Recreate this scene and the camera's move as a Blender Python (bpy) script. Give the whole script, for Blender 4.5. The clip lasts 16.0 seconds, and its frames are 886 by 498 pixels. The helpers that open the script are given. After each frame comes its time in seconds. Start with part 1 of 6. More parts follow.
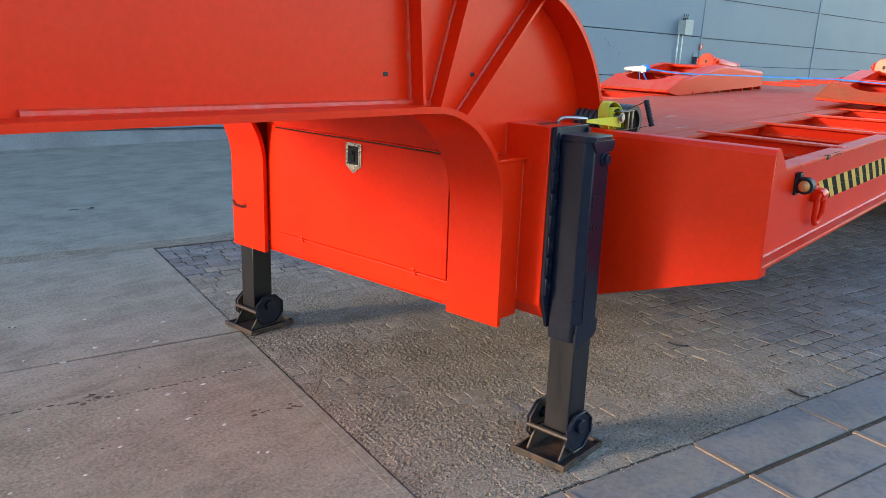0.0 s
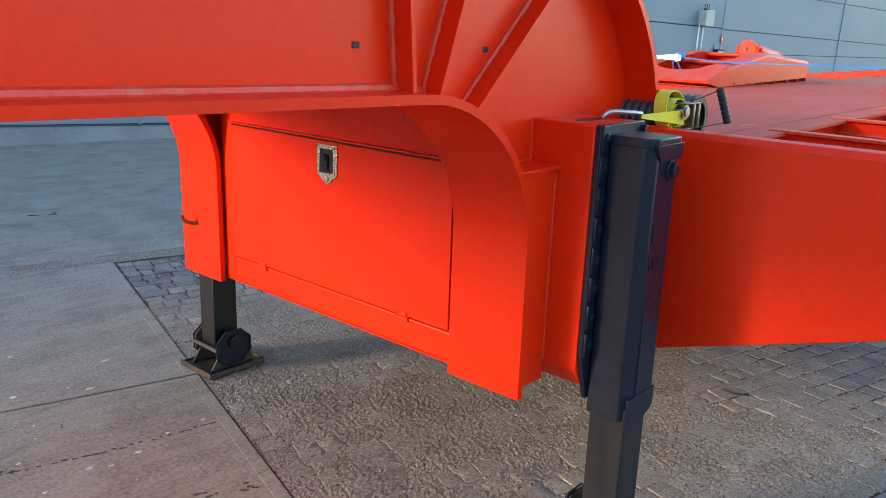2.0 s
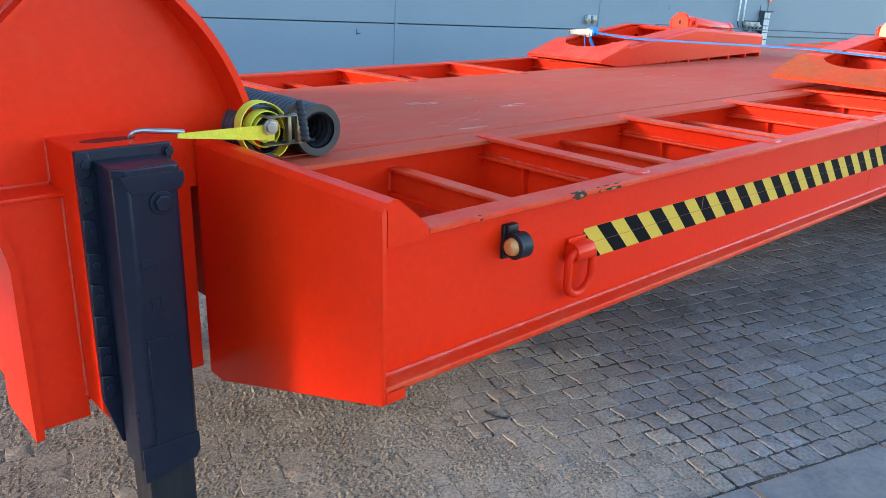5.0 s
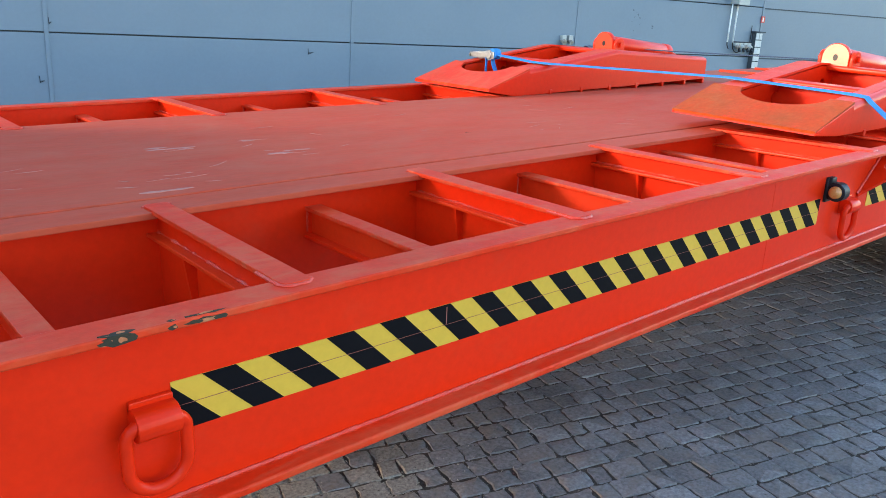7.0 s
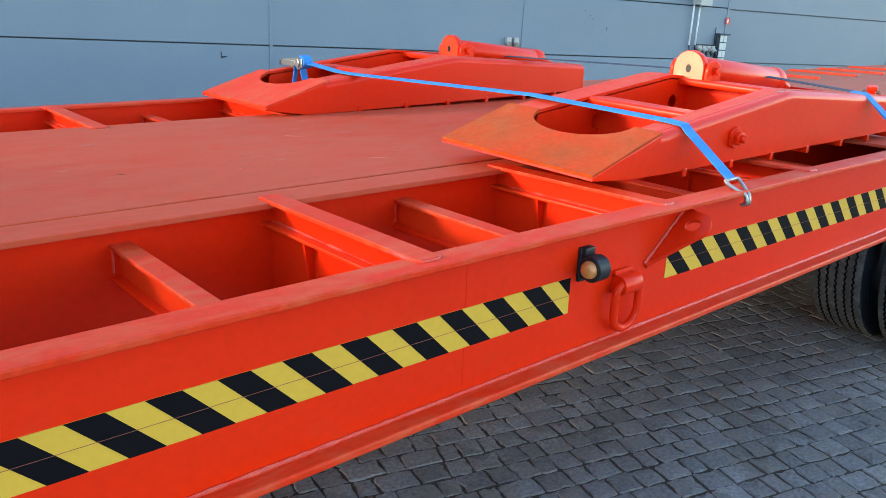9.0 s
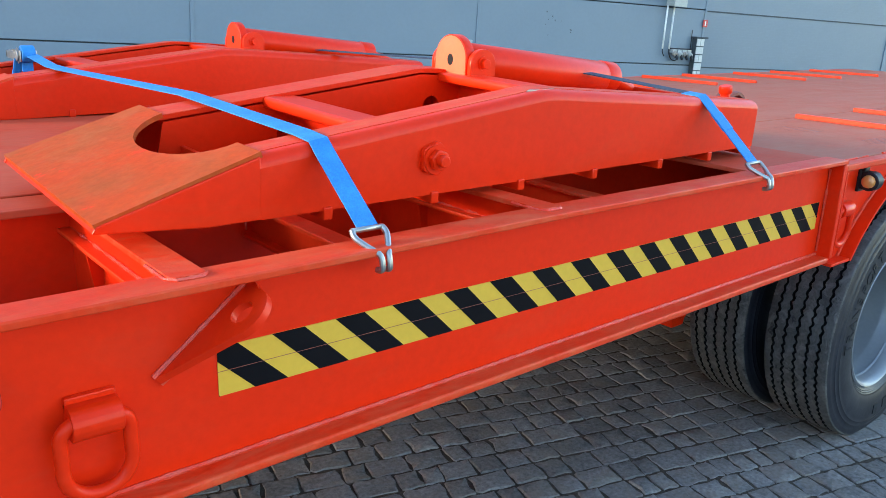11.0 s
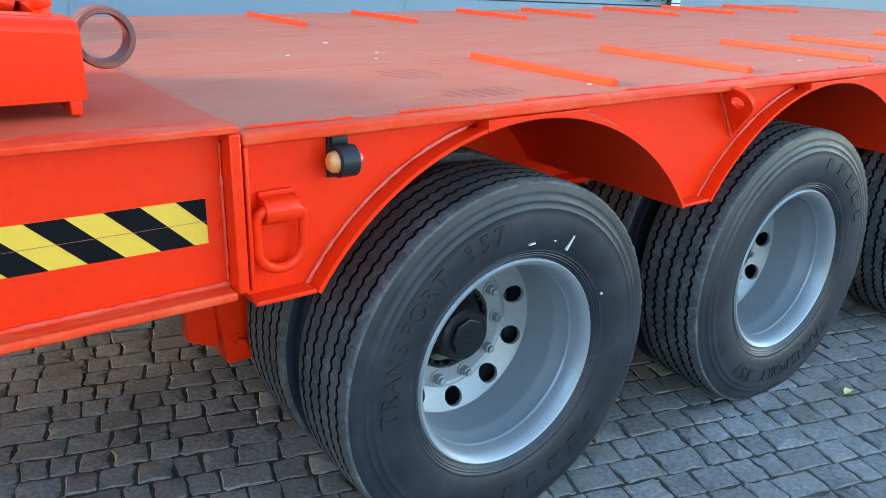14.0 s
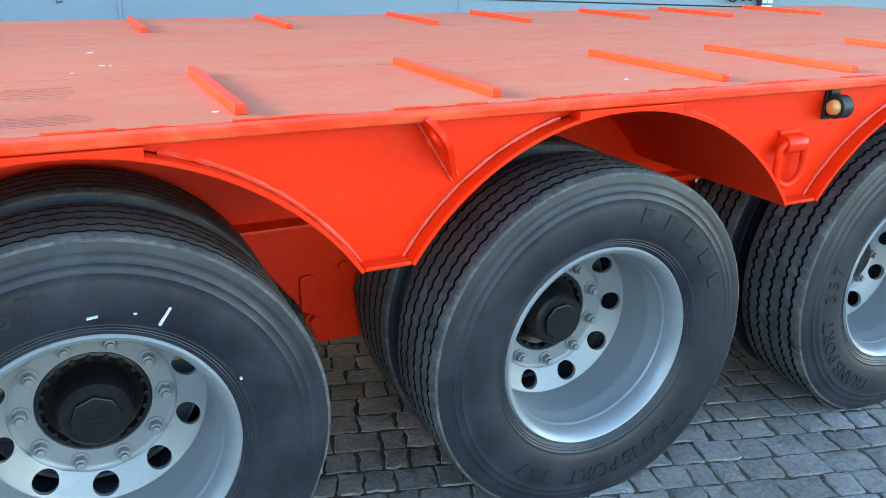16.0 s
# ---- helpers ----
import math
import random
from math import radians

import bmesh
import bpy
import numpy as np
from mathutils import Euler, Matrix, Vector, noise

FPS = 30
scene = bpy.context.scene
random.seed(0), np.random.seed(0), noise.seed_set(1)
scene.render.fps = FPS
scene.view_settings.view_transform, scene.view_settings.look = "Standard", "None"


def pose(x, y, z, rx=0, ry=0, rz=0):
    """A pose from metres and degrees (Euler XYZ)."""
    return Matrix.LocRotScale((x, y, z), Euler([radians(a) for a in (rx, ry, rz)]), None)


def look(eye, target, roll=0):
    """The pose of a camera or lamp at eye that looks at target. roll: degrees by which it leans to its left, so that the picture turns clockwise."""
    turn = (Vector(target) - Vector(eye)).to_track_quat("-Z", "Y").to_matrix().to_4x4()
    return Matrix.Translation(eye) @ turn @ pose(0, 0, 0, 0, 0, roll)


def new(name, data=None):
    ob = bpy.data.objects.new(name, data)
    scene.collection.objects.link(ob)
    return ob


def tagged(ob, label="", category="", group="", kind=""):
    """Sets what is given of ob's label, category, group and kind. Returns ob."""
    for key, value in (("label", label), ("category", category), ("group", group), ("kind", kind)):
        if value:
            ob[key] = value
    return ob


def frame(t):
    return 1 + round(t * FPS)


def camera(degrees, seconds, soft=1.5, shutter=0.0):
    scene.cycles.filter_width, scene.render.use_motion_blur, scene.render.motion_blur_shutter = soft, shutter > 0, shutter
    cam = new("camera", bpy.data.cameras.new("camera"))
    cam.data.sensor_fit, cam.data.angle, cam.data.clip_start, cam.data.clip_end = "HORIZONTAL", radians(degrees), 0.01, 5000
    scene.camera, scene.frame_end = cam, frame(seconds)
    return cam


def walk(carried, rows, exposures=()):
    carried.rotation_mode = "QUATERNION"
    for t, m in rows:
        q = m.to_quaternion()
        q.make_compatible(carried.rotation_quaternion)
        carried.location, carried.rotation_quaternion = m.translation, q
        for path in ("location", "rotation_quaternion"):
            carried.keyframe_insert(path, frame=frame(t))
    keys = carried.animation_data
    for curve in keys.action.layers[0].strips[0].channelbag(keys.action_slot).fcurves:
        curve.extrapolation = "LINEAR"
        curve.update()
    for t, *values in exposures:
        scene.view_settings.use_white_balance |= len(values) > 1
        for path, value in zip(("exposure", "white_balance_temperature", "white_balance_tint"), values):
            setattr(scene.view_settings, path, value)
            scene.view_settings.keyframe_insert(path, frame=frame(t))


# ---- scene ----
import collections
cam = camera(58.6, 16.0, 0.5)
PATH = [
    (0, (-3.110, -0.991, 1.682), (-1.643, 0.264, 1.162), 2.00),
    (0.5, (-2.786, -0.652, 1.564), (-1.308, 0.618, 1.111), 2.21),
    (1, (-2.514, -0.395, 1.485), (-1.036, 0.885, 1.064), 2.14),
    (1.5, (-2.392, -0.344, 1.501), (-0.918, 0.944, 1.088), 2.15),
    (2, (-2.444, -0.443, 1.593), (-0.992, 0.826, 1.061), 2.04),
    (2.5, (-2.458, -0.629, 1.652), (-1.048, 0.620, 0.979), 1.97),
    (3, (-2.348, -0.874, 1.665), (-0.962, 0.373, 0.941), 1.71),
    (3.5, (-2.045, -1.034, 1.672), (-0.676, 0.219, 0.926), 1.64),
    (4, (-1.748, -1.244, 1.751), (-0.403, 0.046, 1.025), 1.7),
    (4.2, (-1.621, -1.319, 1.769), (-0.288, -0.004, 1.067), 1.7),
    (6.3, (-0.384, -1.318, 1.77), (0.834, 0.15, 1.169), 1.5),
    (6.5, (-0.231, -1.27, 1.767), (1.001, 0.19, 1.175), 1.7),
    (7, (0.108, -1.230, 1.763), (1.362, 0.209, 1.167), 1.95),
    (7.5, (0.465, -1.236, 1.752), (1.720, 0.203, 1.156), 1.9),
    (8, (0.801, -1.173, 1.734), (2.055, 0.267, 1.141), 1.9),
    (8.5, (1.144, -1.134, 1.765), (2.396, 0.308, 1.173), 2.0),
    (9, (1.512, -1.217, 1.775), (2.766, 0.224, 1.182), 2.0),
    (9.5, (1.835, -1.19, 1.743), (3.086, 0.253, 1.152), 2.1),
    (9.7, (1.98, -1.159, 1.743), (3.228, 0.287, 1.153), 2.1),
    (11.8, (3.578, -1.307, 1.649), (4.791, 0.177, 1.08), 1.7),
    (12, (3.756, -1.337, 1.641), (4.966, 0.15, 1.072), 1.4),
    (12.5, (4.117, -1.326, 1.615), (5.301, 0.166, 1.006), 1.5),
    (13, (4.453, -1.304, 1.615), (5.625, 0.181, 0.967), 1.6),
    (13.5, (4.779, -1.396, 1.604), (5.926, 0.092, 0.917), 1.6),
    (14, (5.085, -1.472, 1.575), (6.183, 0.048, 0.878), 1.7),
    (14.5, (5.433, -1.495, 1.601), (6.46, 0.075, 0.906), 1.5),
    (15, (5.76, -1.609, 1.591), (6.719, 0.002, 0.895), 1.5),
    (15.5, (6.067, -1.683, 1.588), (6.944, -0.027, 0.888), 1.3),
    (16, (6.439, -1.652, 1.577), (7.246, 0.038, 0.877), 0.8),
]
walk(cam, [(t, look(e, a, r)) for t, e, a, r in PATH], exposures=((0, 2.27, 6450, 11), (2.0, 2.31, 6450, 11), (2.6, 2.47, 6250, 10), (4.2, 2.65, 6000, 10), (7, 2.62, 6400, 12), (9.7, 2.56, 6600, 12), (12, 2.71, 6300, 8), (14.5, 3.22, 6350, 6), (16, 3.33, 6500, 5)))

# ---- world, sun, exposure ----
SUN_AZ, SUN_EL = 28.0, 11.5
sun_from = Vector((-math.cos(radians(SUN_AZ)) * math.cos(radians(SUN_EL)), math.sin(radians(SUN_AZ)) * math.cos(radians(SUN_EL)), math.sin(radians(SUN_EL))))
world = bpy.data.worlds.new("world")
scene.world = world
world.use_nodes = True
wn = world.node_tree.nodes
sky = wn.new("ShaderNodeTexSky")
sky.sky_type, sky.sun_disc = "NISHITA", False
sky.sun_elevation = radians(SUN_EL)
sky.sun_rotation = math.atan2(sun_from.x, sun_from.y)
sky.air_density, sky.dust_density, sky.ozone_density = 1.0, 0.1, 1.5
wn["Background"].inputs[1].default_value = 0.15
world.node_tree.links.new(sky.outputs[0], wn["Background"].inputs[0])
sun = new("sun", bpy.data.lights.new("sun", "SUN"))
sun.data.energy, sun.data.angle, sun.data.color = 1.70, radians(14), (1.0, 0.76, 0.52)
sun.matrix_basis = look(sun_from * 30, (0, 0, 0))


# ---- materials ----
def material(name, base, rough=0.5, metal=0.0, second=None, amount=0.5, scale=3.0, fine=60.0, grain=0.12, bump=0.15, bump_scale=None,
             coat=0.0, spots=None, spot_scale=8.0, spot_at=0.62, stretch=(1, 1, 1), random_tint=0.0, rough_var=0.12, spec=0.5, island=False, dust=None):
    """Base colour with broad stains, fine grain, worn spots, roughness variation and relief; all in metres of the object's own space."""
    m = bpy.data.materials.new(name)
    m.use_nodes = True
    nt, nodes, links = m.node_tree, m.node_tree.nodes, m.node_tree.links
    b = nodes["Principled BSDF"]
    b.inputs["Metallic"].default_value = metal
    b.inputs["Specular IOR Level"].default_value = spec
    b.inputs["Coat Weight"].default_value = coat
    b.inputs["Coat Roughness"].default_value = 0.25
    geo = nodes.new("ShaderNodeNewGeometry")
    mp = nodes.new("ShaderNodeMapping")
    mp.inputs["Scale"].default_value = stretch
    links.new(geo.outputs["Position"], mp.inputs["Vector"])

    def noise_at(s, detail=5.0, rough_=0.6):
        n = nodes.new("ShaderNodeTexNoise")
        n.inputs["Scale"].default_value, n.inputs["Detail"].default_value, n.inputs["Roughness"].default_value = s, detail, rough_
        links.new(mp.outputs[0], n.inputs["Vector"])
        return n.outputs["Fac"]

    def ramp(src, lo, hi):
        r = nodes.new("ShaderNodeMapRange")
        r.inputs["From Min"].default_value, r.inputs["From Max"].default_value = lo, hi
        links.new(src, r.inputs["Value"])
        return r.outputs[0]

    def mix(fac, a, c, kind="MIX"):
        x = nodes.new("ShaderNodeMix")
        x.data_type, x.blend_type = "RGBA", kind
        for sock, v in ((x.inputs["Factor"], fac), (x.inputs["A"], a), (x.inputs["B"], c)):
            if isinstance(v, bpy.types.NodeSocket):
                links.new(v, sock)
            elif isinstance(v, (int, float)):
                sock.default_value = v
            else:
                sock.default_value = (*v, 1)
        return x.outputs["Result"]

    broad, small = noise_at(scale), noise_at(fine, 4.0)
    sec = second or tuple(c * 0.72 for c in base)
    scaled = nodes.new("ShaderNodeMath")
    scaled.operation = "MULTIPLY"
    links.new(ramp(broad, 0.40, 0.66), scaled.inputs[0])
    scaled.inputs[1].default_value = amount
    col = mix(scaled.outputs[0], base, sec)
    g = nodes.new("ShaderNodeMapRange")
    g.inputs["From Min"].default_value, g.inputs["From Max"].default_value = 0.25, 0.75
    g.inputs["To Min"].default_value, g.inputs["To Max"].default_value = 1 - grain, 1 + grain
    links.new(small, g.inputs["Value"])
    gv = nodes.new("ShaderNodeCombineColor")
    for i in range(3):
        links.new(g.outputs[0], gv.inputs[i])
    col = mix(1.0, col, gv.outputs[0], "MULTIPLY")
    if random_tint:
        if island:
            rnd = geo.outputs["Random Per Island"]
        else:
            rnd = nodes.new("ShaderNodeObjectInfo").outputs["Random"]
        r = nodes.new("ShaderNodeMapRange")
        r.inputs["To Min"].default_value, r.inputs["To Max"].default_value = 1 - random_tint, 1 + random_tint
        links.new(rnd, r.inputs["Value"])
        rv = nodes.new("ShaderNodeCombineColor")
        for i in range(3):
            links.new(r.outputs[0], rv.inputs[i])
        col = mix(1.0, col, rv.outputs[0], "MULTIPLY")
    if spots:
        sp = noise_at(spot_scale, 9.0, 0.7)
        col = mix(ramp(sp, spot_at, spot_at + 0.05), col, spots)
    if dust:
        tint, ds, dlo, dhi, dst, much = dust
        m2 = nodes.new("ShaderNodeMapping")
        m2.inputs["Scale"].default_value = dst
        m2.inputs["Rotation"].default_value = (0, 0, 0.35)
        links.new(geo.outputs["Position"], m2.inputs["Vector"])
        warp = nodes.new("ShaderNodeTexNoise")
        warp.inputs["Scale"].default_value, warp.inputs["Detail"].default_value, warp.inputs["Roughness"].default_value, warp.inputs["Distortion"].default_value = ds, 8.0, 0.72, 1.6
        links.new(m2.outputs[0], warp.inputs["Vector"])
        amt = nodes.new("ShaderNodeMath")
        amt.operation = "MULTIPLY"
        links.new(ramp(warp.outputs["Fac"], dlo, dhi), amt.inputs[0])
        amt.inputs[1].default_value = much
        col = mix(amt.outputs[0], col, tint)
    links.new(col, b.inputs["Base Color"])
    rr = nodes.new("ShaderNodeMapRange")
    rr.inputs["To Min"].default_value, rr.inputs["To Max"].default_value = rough - rough_var, min(1.0, rough + rough_var)
    links.new(noise_at(scale * 2.3, 6.0), rr.inputs["Value"])
    links.new(rr.outputs[0], b.inputs["Roughness"])
    if bump:
        bp = nodes.new("ShaderNodeBump")
        bp.inputs["Strength"].default_value, bp.inputs["Distance"].default_value = bump, 0.004
        links.new(noise_at(bump_scale or fine, 6.0, 0.65), bp.inputs["Height"])
        links.new(bp.outputs[0], b.inputs["Normal"])
    return m


RED = material("red_paint", (0.76, 0.024, 0.002), 0.33, second=(0.67, 0.020, 0.003), amount=0.6, scale=1.3, fine=45, grain=0.06, bump=0.10, bump_scale=9, rough_var=0.08, spec=0.18,
               dust=((0.66, 0.060, 0.022), 2.2, 0.55, 0.75, (1, 1, 2.5), 0.30))
RED_DECK = material("scuffed_red_deck_paint", (0.52, 0.044, 0.013), 0.64, spec=0.18, second=(0.50, 0.058, 0.022), amount=0.75, scale=2.2, fine=38, grain=0.14, bump=0.22, bump_scale=22,
                    spots=(0.56, 0.20, 0.15), spot_scale=7, spot_at=0.70, stretch=(0.55, 1.5, 1), rough_var=0.14, dust=((0.48, 0.094, 0.044), 2.2, 0.30, 0.74, (0.8, 1.6, 1), 0.95))
RED_REAR = material("dusty_red_rear_deck_paint", (0.43, 0.082, 0.038), 0.66, spec=0.2, second=(0.40, 0.100, 0.054), amount=0.75, scale=2.2, fine=38, grain=0.14, bump=0.22, bump_scale=22,
                    spots=(0.56, 0.20, 0.15), spot_scale=7, spot_at=0.70, stretch=(0.55, 1.5, 1), rough_var=0.14, dust=((0.41, 0.142, 0.082), 2.2, 0.30, 0.74, (0.8, 1.6, 1), 0.95))
RED_WORN = material("worn_red_flange_paint", (0.68, 0.028, 0.003), 0.46, second=(0.60, 0.062, 0.018), amount=0.55, scale=5, fine=55, grain=0.1, bump=0.2, bump_scale=30, spec=0.18,
                    spots=(0.60, 0.27, 0.22), spot_scale=9, spot_at=0.71, dust=((0.62, 0.110, 0.042), 5, 0.46, 0.68, (0.6, 2.0, 1), 0.75))
ORANGE = material("fresh_orange_paint", (0.72, 0.036, 0.003), 0.42, second=(0.66, 0.030, 0.004), scale=6, grain=0.06, bump=0.1, spec=0.3)
PALE_ORANGE = material("glossy_orange_paint", (0.68, 0.115, 0.024), 0.40, spec=0.9, coat=0.5, second=(0.63, 0.095, 0.020), scale=9, grain=0.08, bump=0.12)
RAMP_TIP = material("rubbed_orange_ramp_plate", (0.47, 0.050, 0.006), 0.6, second=(0.34, 0.066, 0.013), amount=0.9, scale=5, fine=50, grain=0.16, bump=0.25, bump_scale=26, spec=0.12,
                    spots=(0.68, 0.035, 0.008), spot_scale=6, spot_at=0.60, dust=((0.40, 0.105, 0.032), 6, 0.50, 0.68, (1, 1, 1), 0.6))
# the paler second tone paints dotted highlights into the bead's colour
WELD = material("red_weld_bead", (0.68, 0.034, 0.009), 0.32, second=(0.62, 0.110, 0.066), amount=0.7, scale=25, spec=0.45, grain=0.12, bump=0.5, bump_scale=120)
BLACK_STEEL = material("black_painted_steel", (0.008, 0.011, 0.023), 0.32, second=(0.014, 0.017, 0.028), amount=0.6, scale=6, fine=50, grain=0.2, bump=0.12, spec=0.24, spots=(0.07, 0.06, 0.052), spot_scale=13, spot_at=0.74)
INNER_LEG = material("greased_leg_tube_steel", (0.010, 0.011, 0.015), 0.36, spec=0.3, second=(0.024, 0.022, 0.022), amount=0.7, scale=4, fine=50, stretch=(3, 3, 0.6), grain=0.2, bump=0.1)
RUSTY = material("rusty_black_foot_steel", (0.016, 0.015, 0.016), 0.55, second=(0.105, 0.054, 0.028), amount=0.65, scale=11, fine=70, grain=0.3, bump=0.35)
TYRE = material("tyre_rubber", (0.0090, 0.0098, 0.0155), 0.45, spec=0.36, second=(0.021, 0.0222, 0.031), amount=0.8, scale=7, fine=60, grain=0.25, bump=0.15, dust=((0.036, 0.037, 0.042), 9, 0.50, 0.72, (1, 1, 1), 0.32))
GROOVE_SHADE = material("tread_groove_painted_shade", (0.0045, 0.0045, 0.005), 0.8, spec=0.1, second=(0.009, 0.008, 0.008), scale=20)
TREAD = material("dusty_tyre_tread_rubber", (0.050, 0.048, 0.048), 0.7, spec=0.35, second=(0.090, 0.086, 0.083), amount=0.85, scale=9, fine=90, grain=0.35, bump=0.5, bump_scale=60, spots=(0.016, 0.016, 0.018), spot_scale=16, spot_at=0.60, dust=((0.125, 0.121, 0.118), 13, 0.50, 0.62, (1, 1, 1), 0.8))
RIM = material("silver_rim_paint", (0.236, 0.246, 0.265), 0.38, metal=0.30, second=(0.215, 0.224, 0.24), amount=0.6, scale=5, fine=60, grain=0.06, bump=0.08, spots=(0.22, 0.13, 0.08), spot_scale=14, spot_at=0.74)
# also the painted dark of holes, slots and gaps
HUB = material("black_greasy_hub_and_hole_shade", (0.007, 0.007, 0.009), 0.34, spec=0.3, second=(0.014, 0.013, 0.014), scale=14, grain=0.2, bump=0.25)
ZINC = material("zinc_plated_steel", (0.38, 0.38, 0.37), 0.34, metal=0.9, second=(0.40, 0.38, 0.34), scale=18, grain=0.1, bump=0.08)
RATCHET = material("tarnished_ratchet_steel", (0.24, 0.20, 0.14), 0.42, metal=0.8, second=(0.12, 0.095, 0.065), amount=0.8, scale=25, grain=0.15, bump=0.15)
CHROME = material("brushed_steel_lock", (0.62, 0.58, 0.50), 0.28, metal=0.95, second=(0.5, 0.46, 0.38), scale=30, grain=0.08, bump=0.08)
BLACK_RUBBER = material("black_rubber", (0.010, 0.011, 0.014), 0.5, spec=0.3, second=(0.025, 0.026, 0.03), scale=15, grain=0.15, bump=0.12)
AMBER = material("amber_lens_plastic", (0.60, 0.24, 0.060), 0.28, second=(0.52, 0.20, 0.052), scale=12, grain=0.03, bump=0.0, coat=0.4)
RED_LENS = material("red_lens_plastic", (0.60, 0.05, 0.04), 0.25, scale=12, grain=0.03, bump=0.0, coat=0.4)
TAPE_Y = material("yellow_hazard_tape", (0.64, 0.375, 0.040), 0.42, spec=0.3, second=(0.59, 0.34, 0.037), amount=0.4, scale=7, grain=0.04, bump=0.05)
TAPE_K = material("black_hazard_tape", (0.005, 0.0045, 0.006), 0.7, second=(0.008, 0.007, 0.008), spec=0.06, scale=7, grain=0.08, bump=0.05)
STRAP_B = material("blue_polyester_webbing", (0.018, 0.20, 0.56), 0.75, second=(0.03, 0.26, 0.60), amount=0.7, scale=20, fine=180, grain=0.18, bump=0.5, bump_scale=300)
STRAP_D = material("dirty_dark_blue_webbing", (0.03, 0.045, 0.08), 0.8, scale=20, fine=180, grain=0.2, bump=0.5, bump_scale=300)
STRAP_Y = material("yellow_polyester_webbing", (0.72, 0.62, 0.03), 0.75, second=(0.60, 0.52, 0.05), amount=0.6, scale=14, fine=180, grain=0.15, bump=0.5, bump_scale=300)
HOSE = material("black_corrugated_plastic", (0.018, 0.019, 0.022), 0.45, second=(0.05, 0.05, 0.055), scale=10, grain=0.15, bump=0.1)
RUST_CHIP = material("bare_rusty_steel", (0.060, 0.048, 0.030), 0.7, spec=0.1, second=(0.028, 0.027, 0.020), amount=0.9, scale=60, grain=0.3, bump=0.3)
CHIP_PAINT = material("flaking_primer", (0.50, 0.16, 0.07), 0.6, spec=0.1, second=(0.45, 0.24, 0.12), scale=40, grain=0.2)
CONCRETE = material("worn_concrete_slab", (0.262, 0.241, 0.197), 0.9, spec=0.2, second=(0.182, 0.165, 0.134), amount=0.9, scale=2.6, fine=60, grain=0.42, bump=0.7, bump_scale=60,
                    spots=(0.10, 0.078, 0.058), spot_scale=9, spot_at=0.695, dust=((0.322, 0.297, 0.246), 2.6, 0.46, 0.70, (0.7, 2.6, 1), 0.75))
CONCRETE_GREY = material("grey_concrete_band", (0.172, 0.170, 0.170), 0.85, second=(0.135, 0.131, 0.129), amount=0.85, scale=1.6, fine=34, grain=0.26, bump=0.5, bump_scale=55,
                         spots=(0.07, 0.058, 0.048), spot_scale=4.5, spot_at=0.68, dust=((0.225, 0.203, 0.170), 3.0, 0.44, 0.66, (1, 1, 1), 0.85))
STAIN = material("dark_oil_stain", (0.038, 0.030, 0.023), 0.85, second=(0.065, 0.052, 0.040), scale=30, fine=70, grain=0.3, bump=0.4)
STAIN_RED = material("reddish_rust_stain", (0.095, 0.058, 0.038), 0.85, second=(0.12, 0.085, 0.060), scale=30, fine=70, grain=0.3, bump=0.4)
PAVER = material("grey_concrete_paver", (0.205, 0.195, 0.188), 0.9, spec=0.25, second=(0.138, 0.126, 0.117), amount=0.9, scale=2.6, fine=60, grain=0.42, bump=1.0, bump_scale=48,
                 spots=(0.070, 0.055, 0.042), spot_scale=26, spot_at=0.635, random_tint=0.20, dust=((0.205, 0.168, 0.132), 4.0, 0.46, 0.68, (1, 1, 1), 0.7))
PAVER_FAR = material("grey_concrete_paver_field", (0.205, 0.195, 0.188), 0.9, spec=0.25, second=(0.138, 0.126, 0.117), amount=0.9, scale=2.6, fine=60, grain=0.42, bump=1.0, bump_scale=48,
                 spots=(0.070, 0.055, 0.042), spot_scale=26, spot_at=0.635, random_tint=0.20, island=True, dust=((0.205, 0.168, 0.132), 4.0, 0.46, 0.68, (1, 1, 1), 0.7))
PAVER_SANDY = material("sandy_concrete_paver", (0.262, 0.234, 0.194), 0.92, spec=0.2, second=(0.185, 0.162, 0.132), amount=0.9, scale=2.6, fine=75, grain=0.55, bump=1.0, bump_scale=60,
                 spots=(0.070, 0.058, 0.046), spot_scale=48, spot_at=0.60, random_tint=0.12, island=True, dust=((0.320, 0.284, 0.238), 60, 0.50, 0.62, (1, 1, 1), 0.7))
SAND = material("gritty_joint_sand", (0.086, 0.071, 0.056), 0.95, spec=0.1, second=(0.050, 0.042, 0.033), amount=0.9, scale=3, fine=90, grain=0.4, bump=0.8, bump_scale=110)
SAND_TOP = material("gritty_sand_layer", (0.265, 0.232, 0.182), 0.95, spec=0.2, second=(0.175, 0.150, 0.115), amount=0.9, scale=4, fine=120, grain=0.7, bump=1.0, bump_scale=85, spots=(0.055, 0.046, 0.037), spot_scale=70, spot_at=0.545,
                    dust=((0.36, 0.322, 0.262), 90, 0.56, 0.64, (1, 1, 1), 0.7))
GRIT = material("loose_grit", (0.265, 0.232, 0.186), 0.95, spec=0.15, second=(0.18, 0.157, 0.125), scale=7, fine=90, grain=0.3, bump=0.3, random_tint=0.38, island=True)
EDGE_STEEL = material("rusty_slab_edge_steel", (0.21, 0.165, 0.125), 0.8, second=(0.20, 0.115, 0.065), amount=0.8, scale=7, fine=70, grain=0.25, bump=0.3)
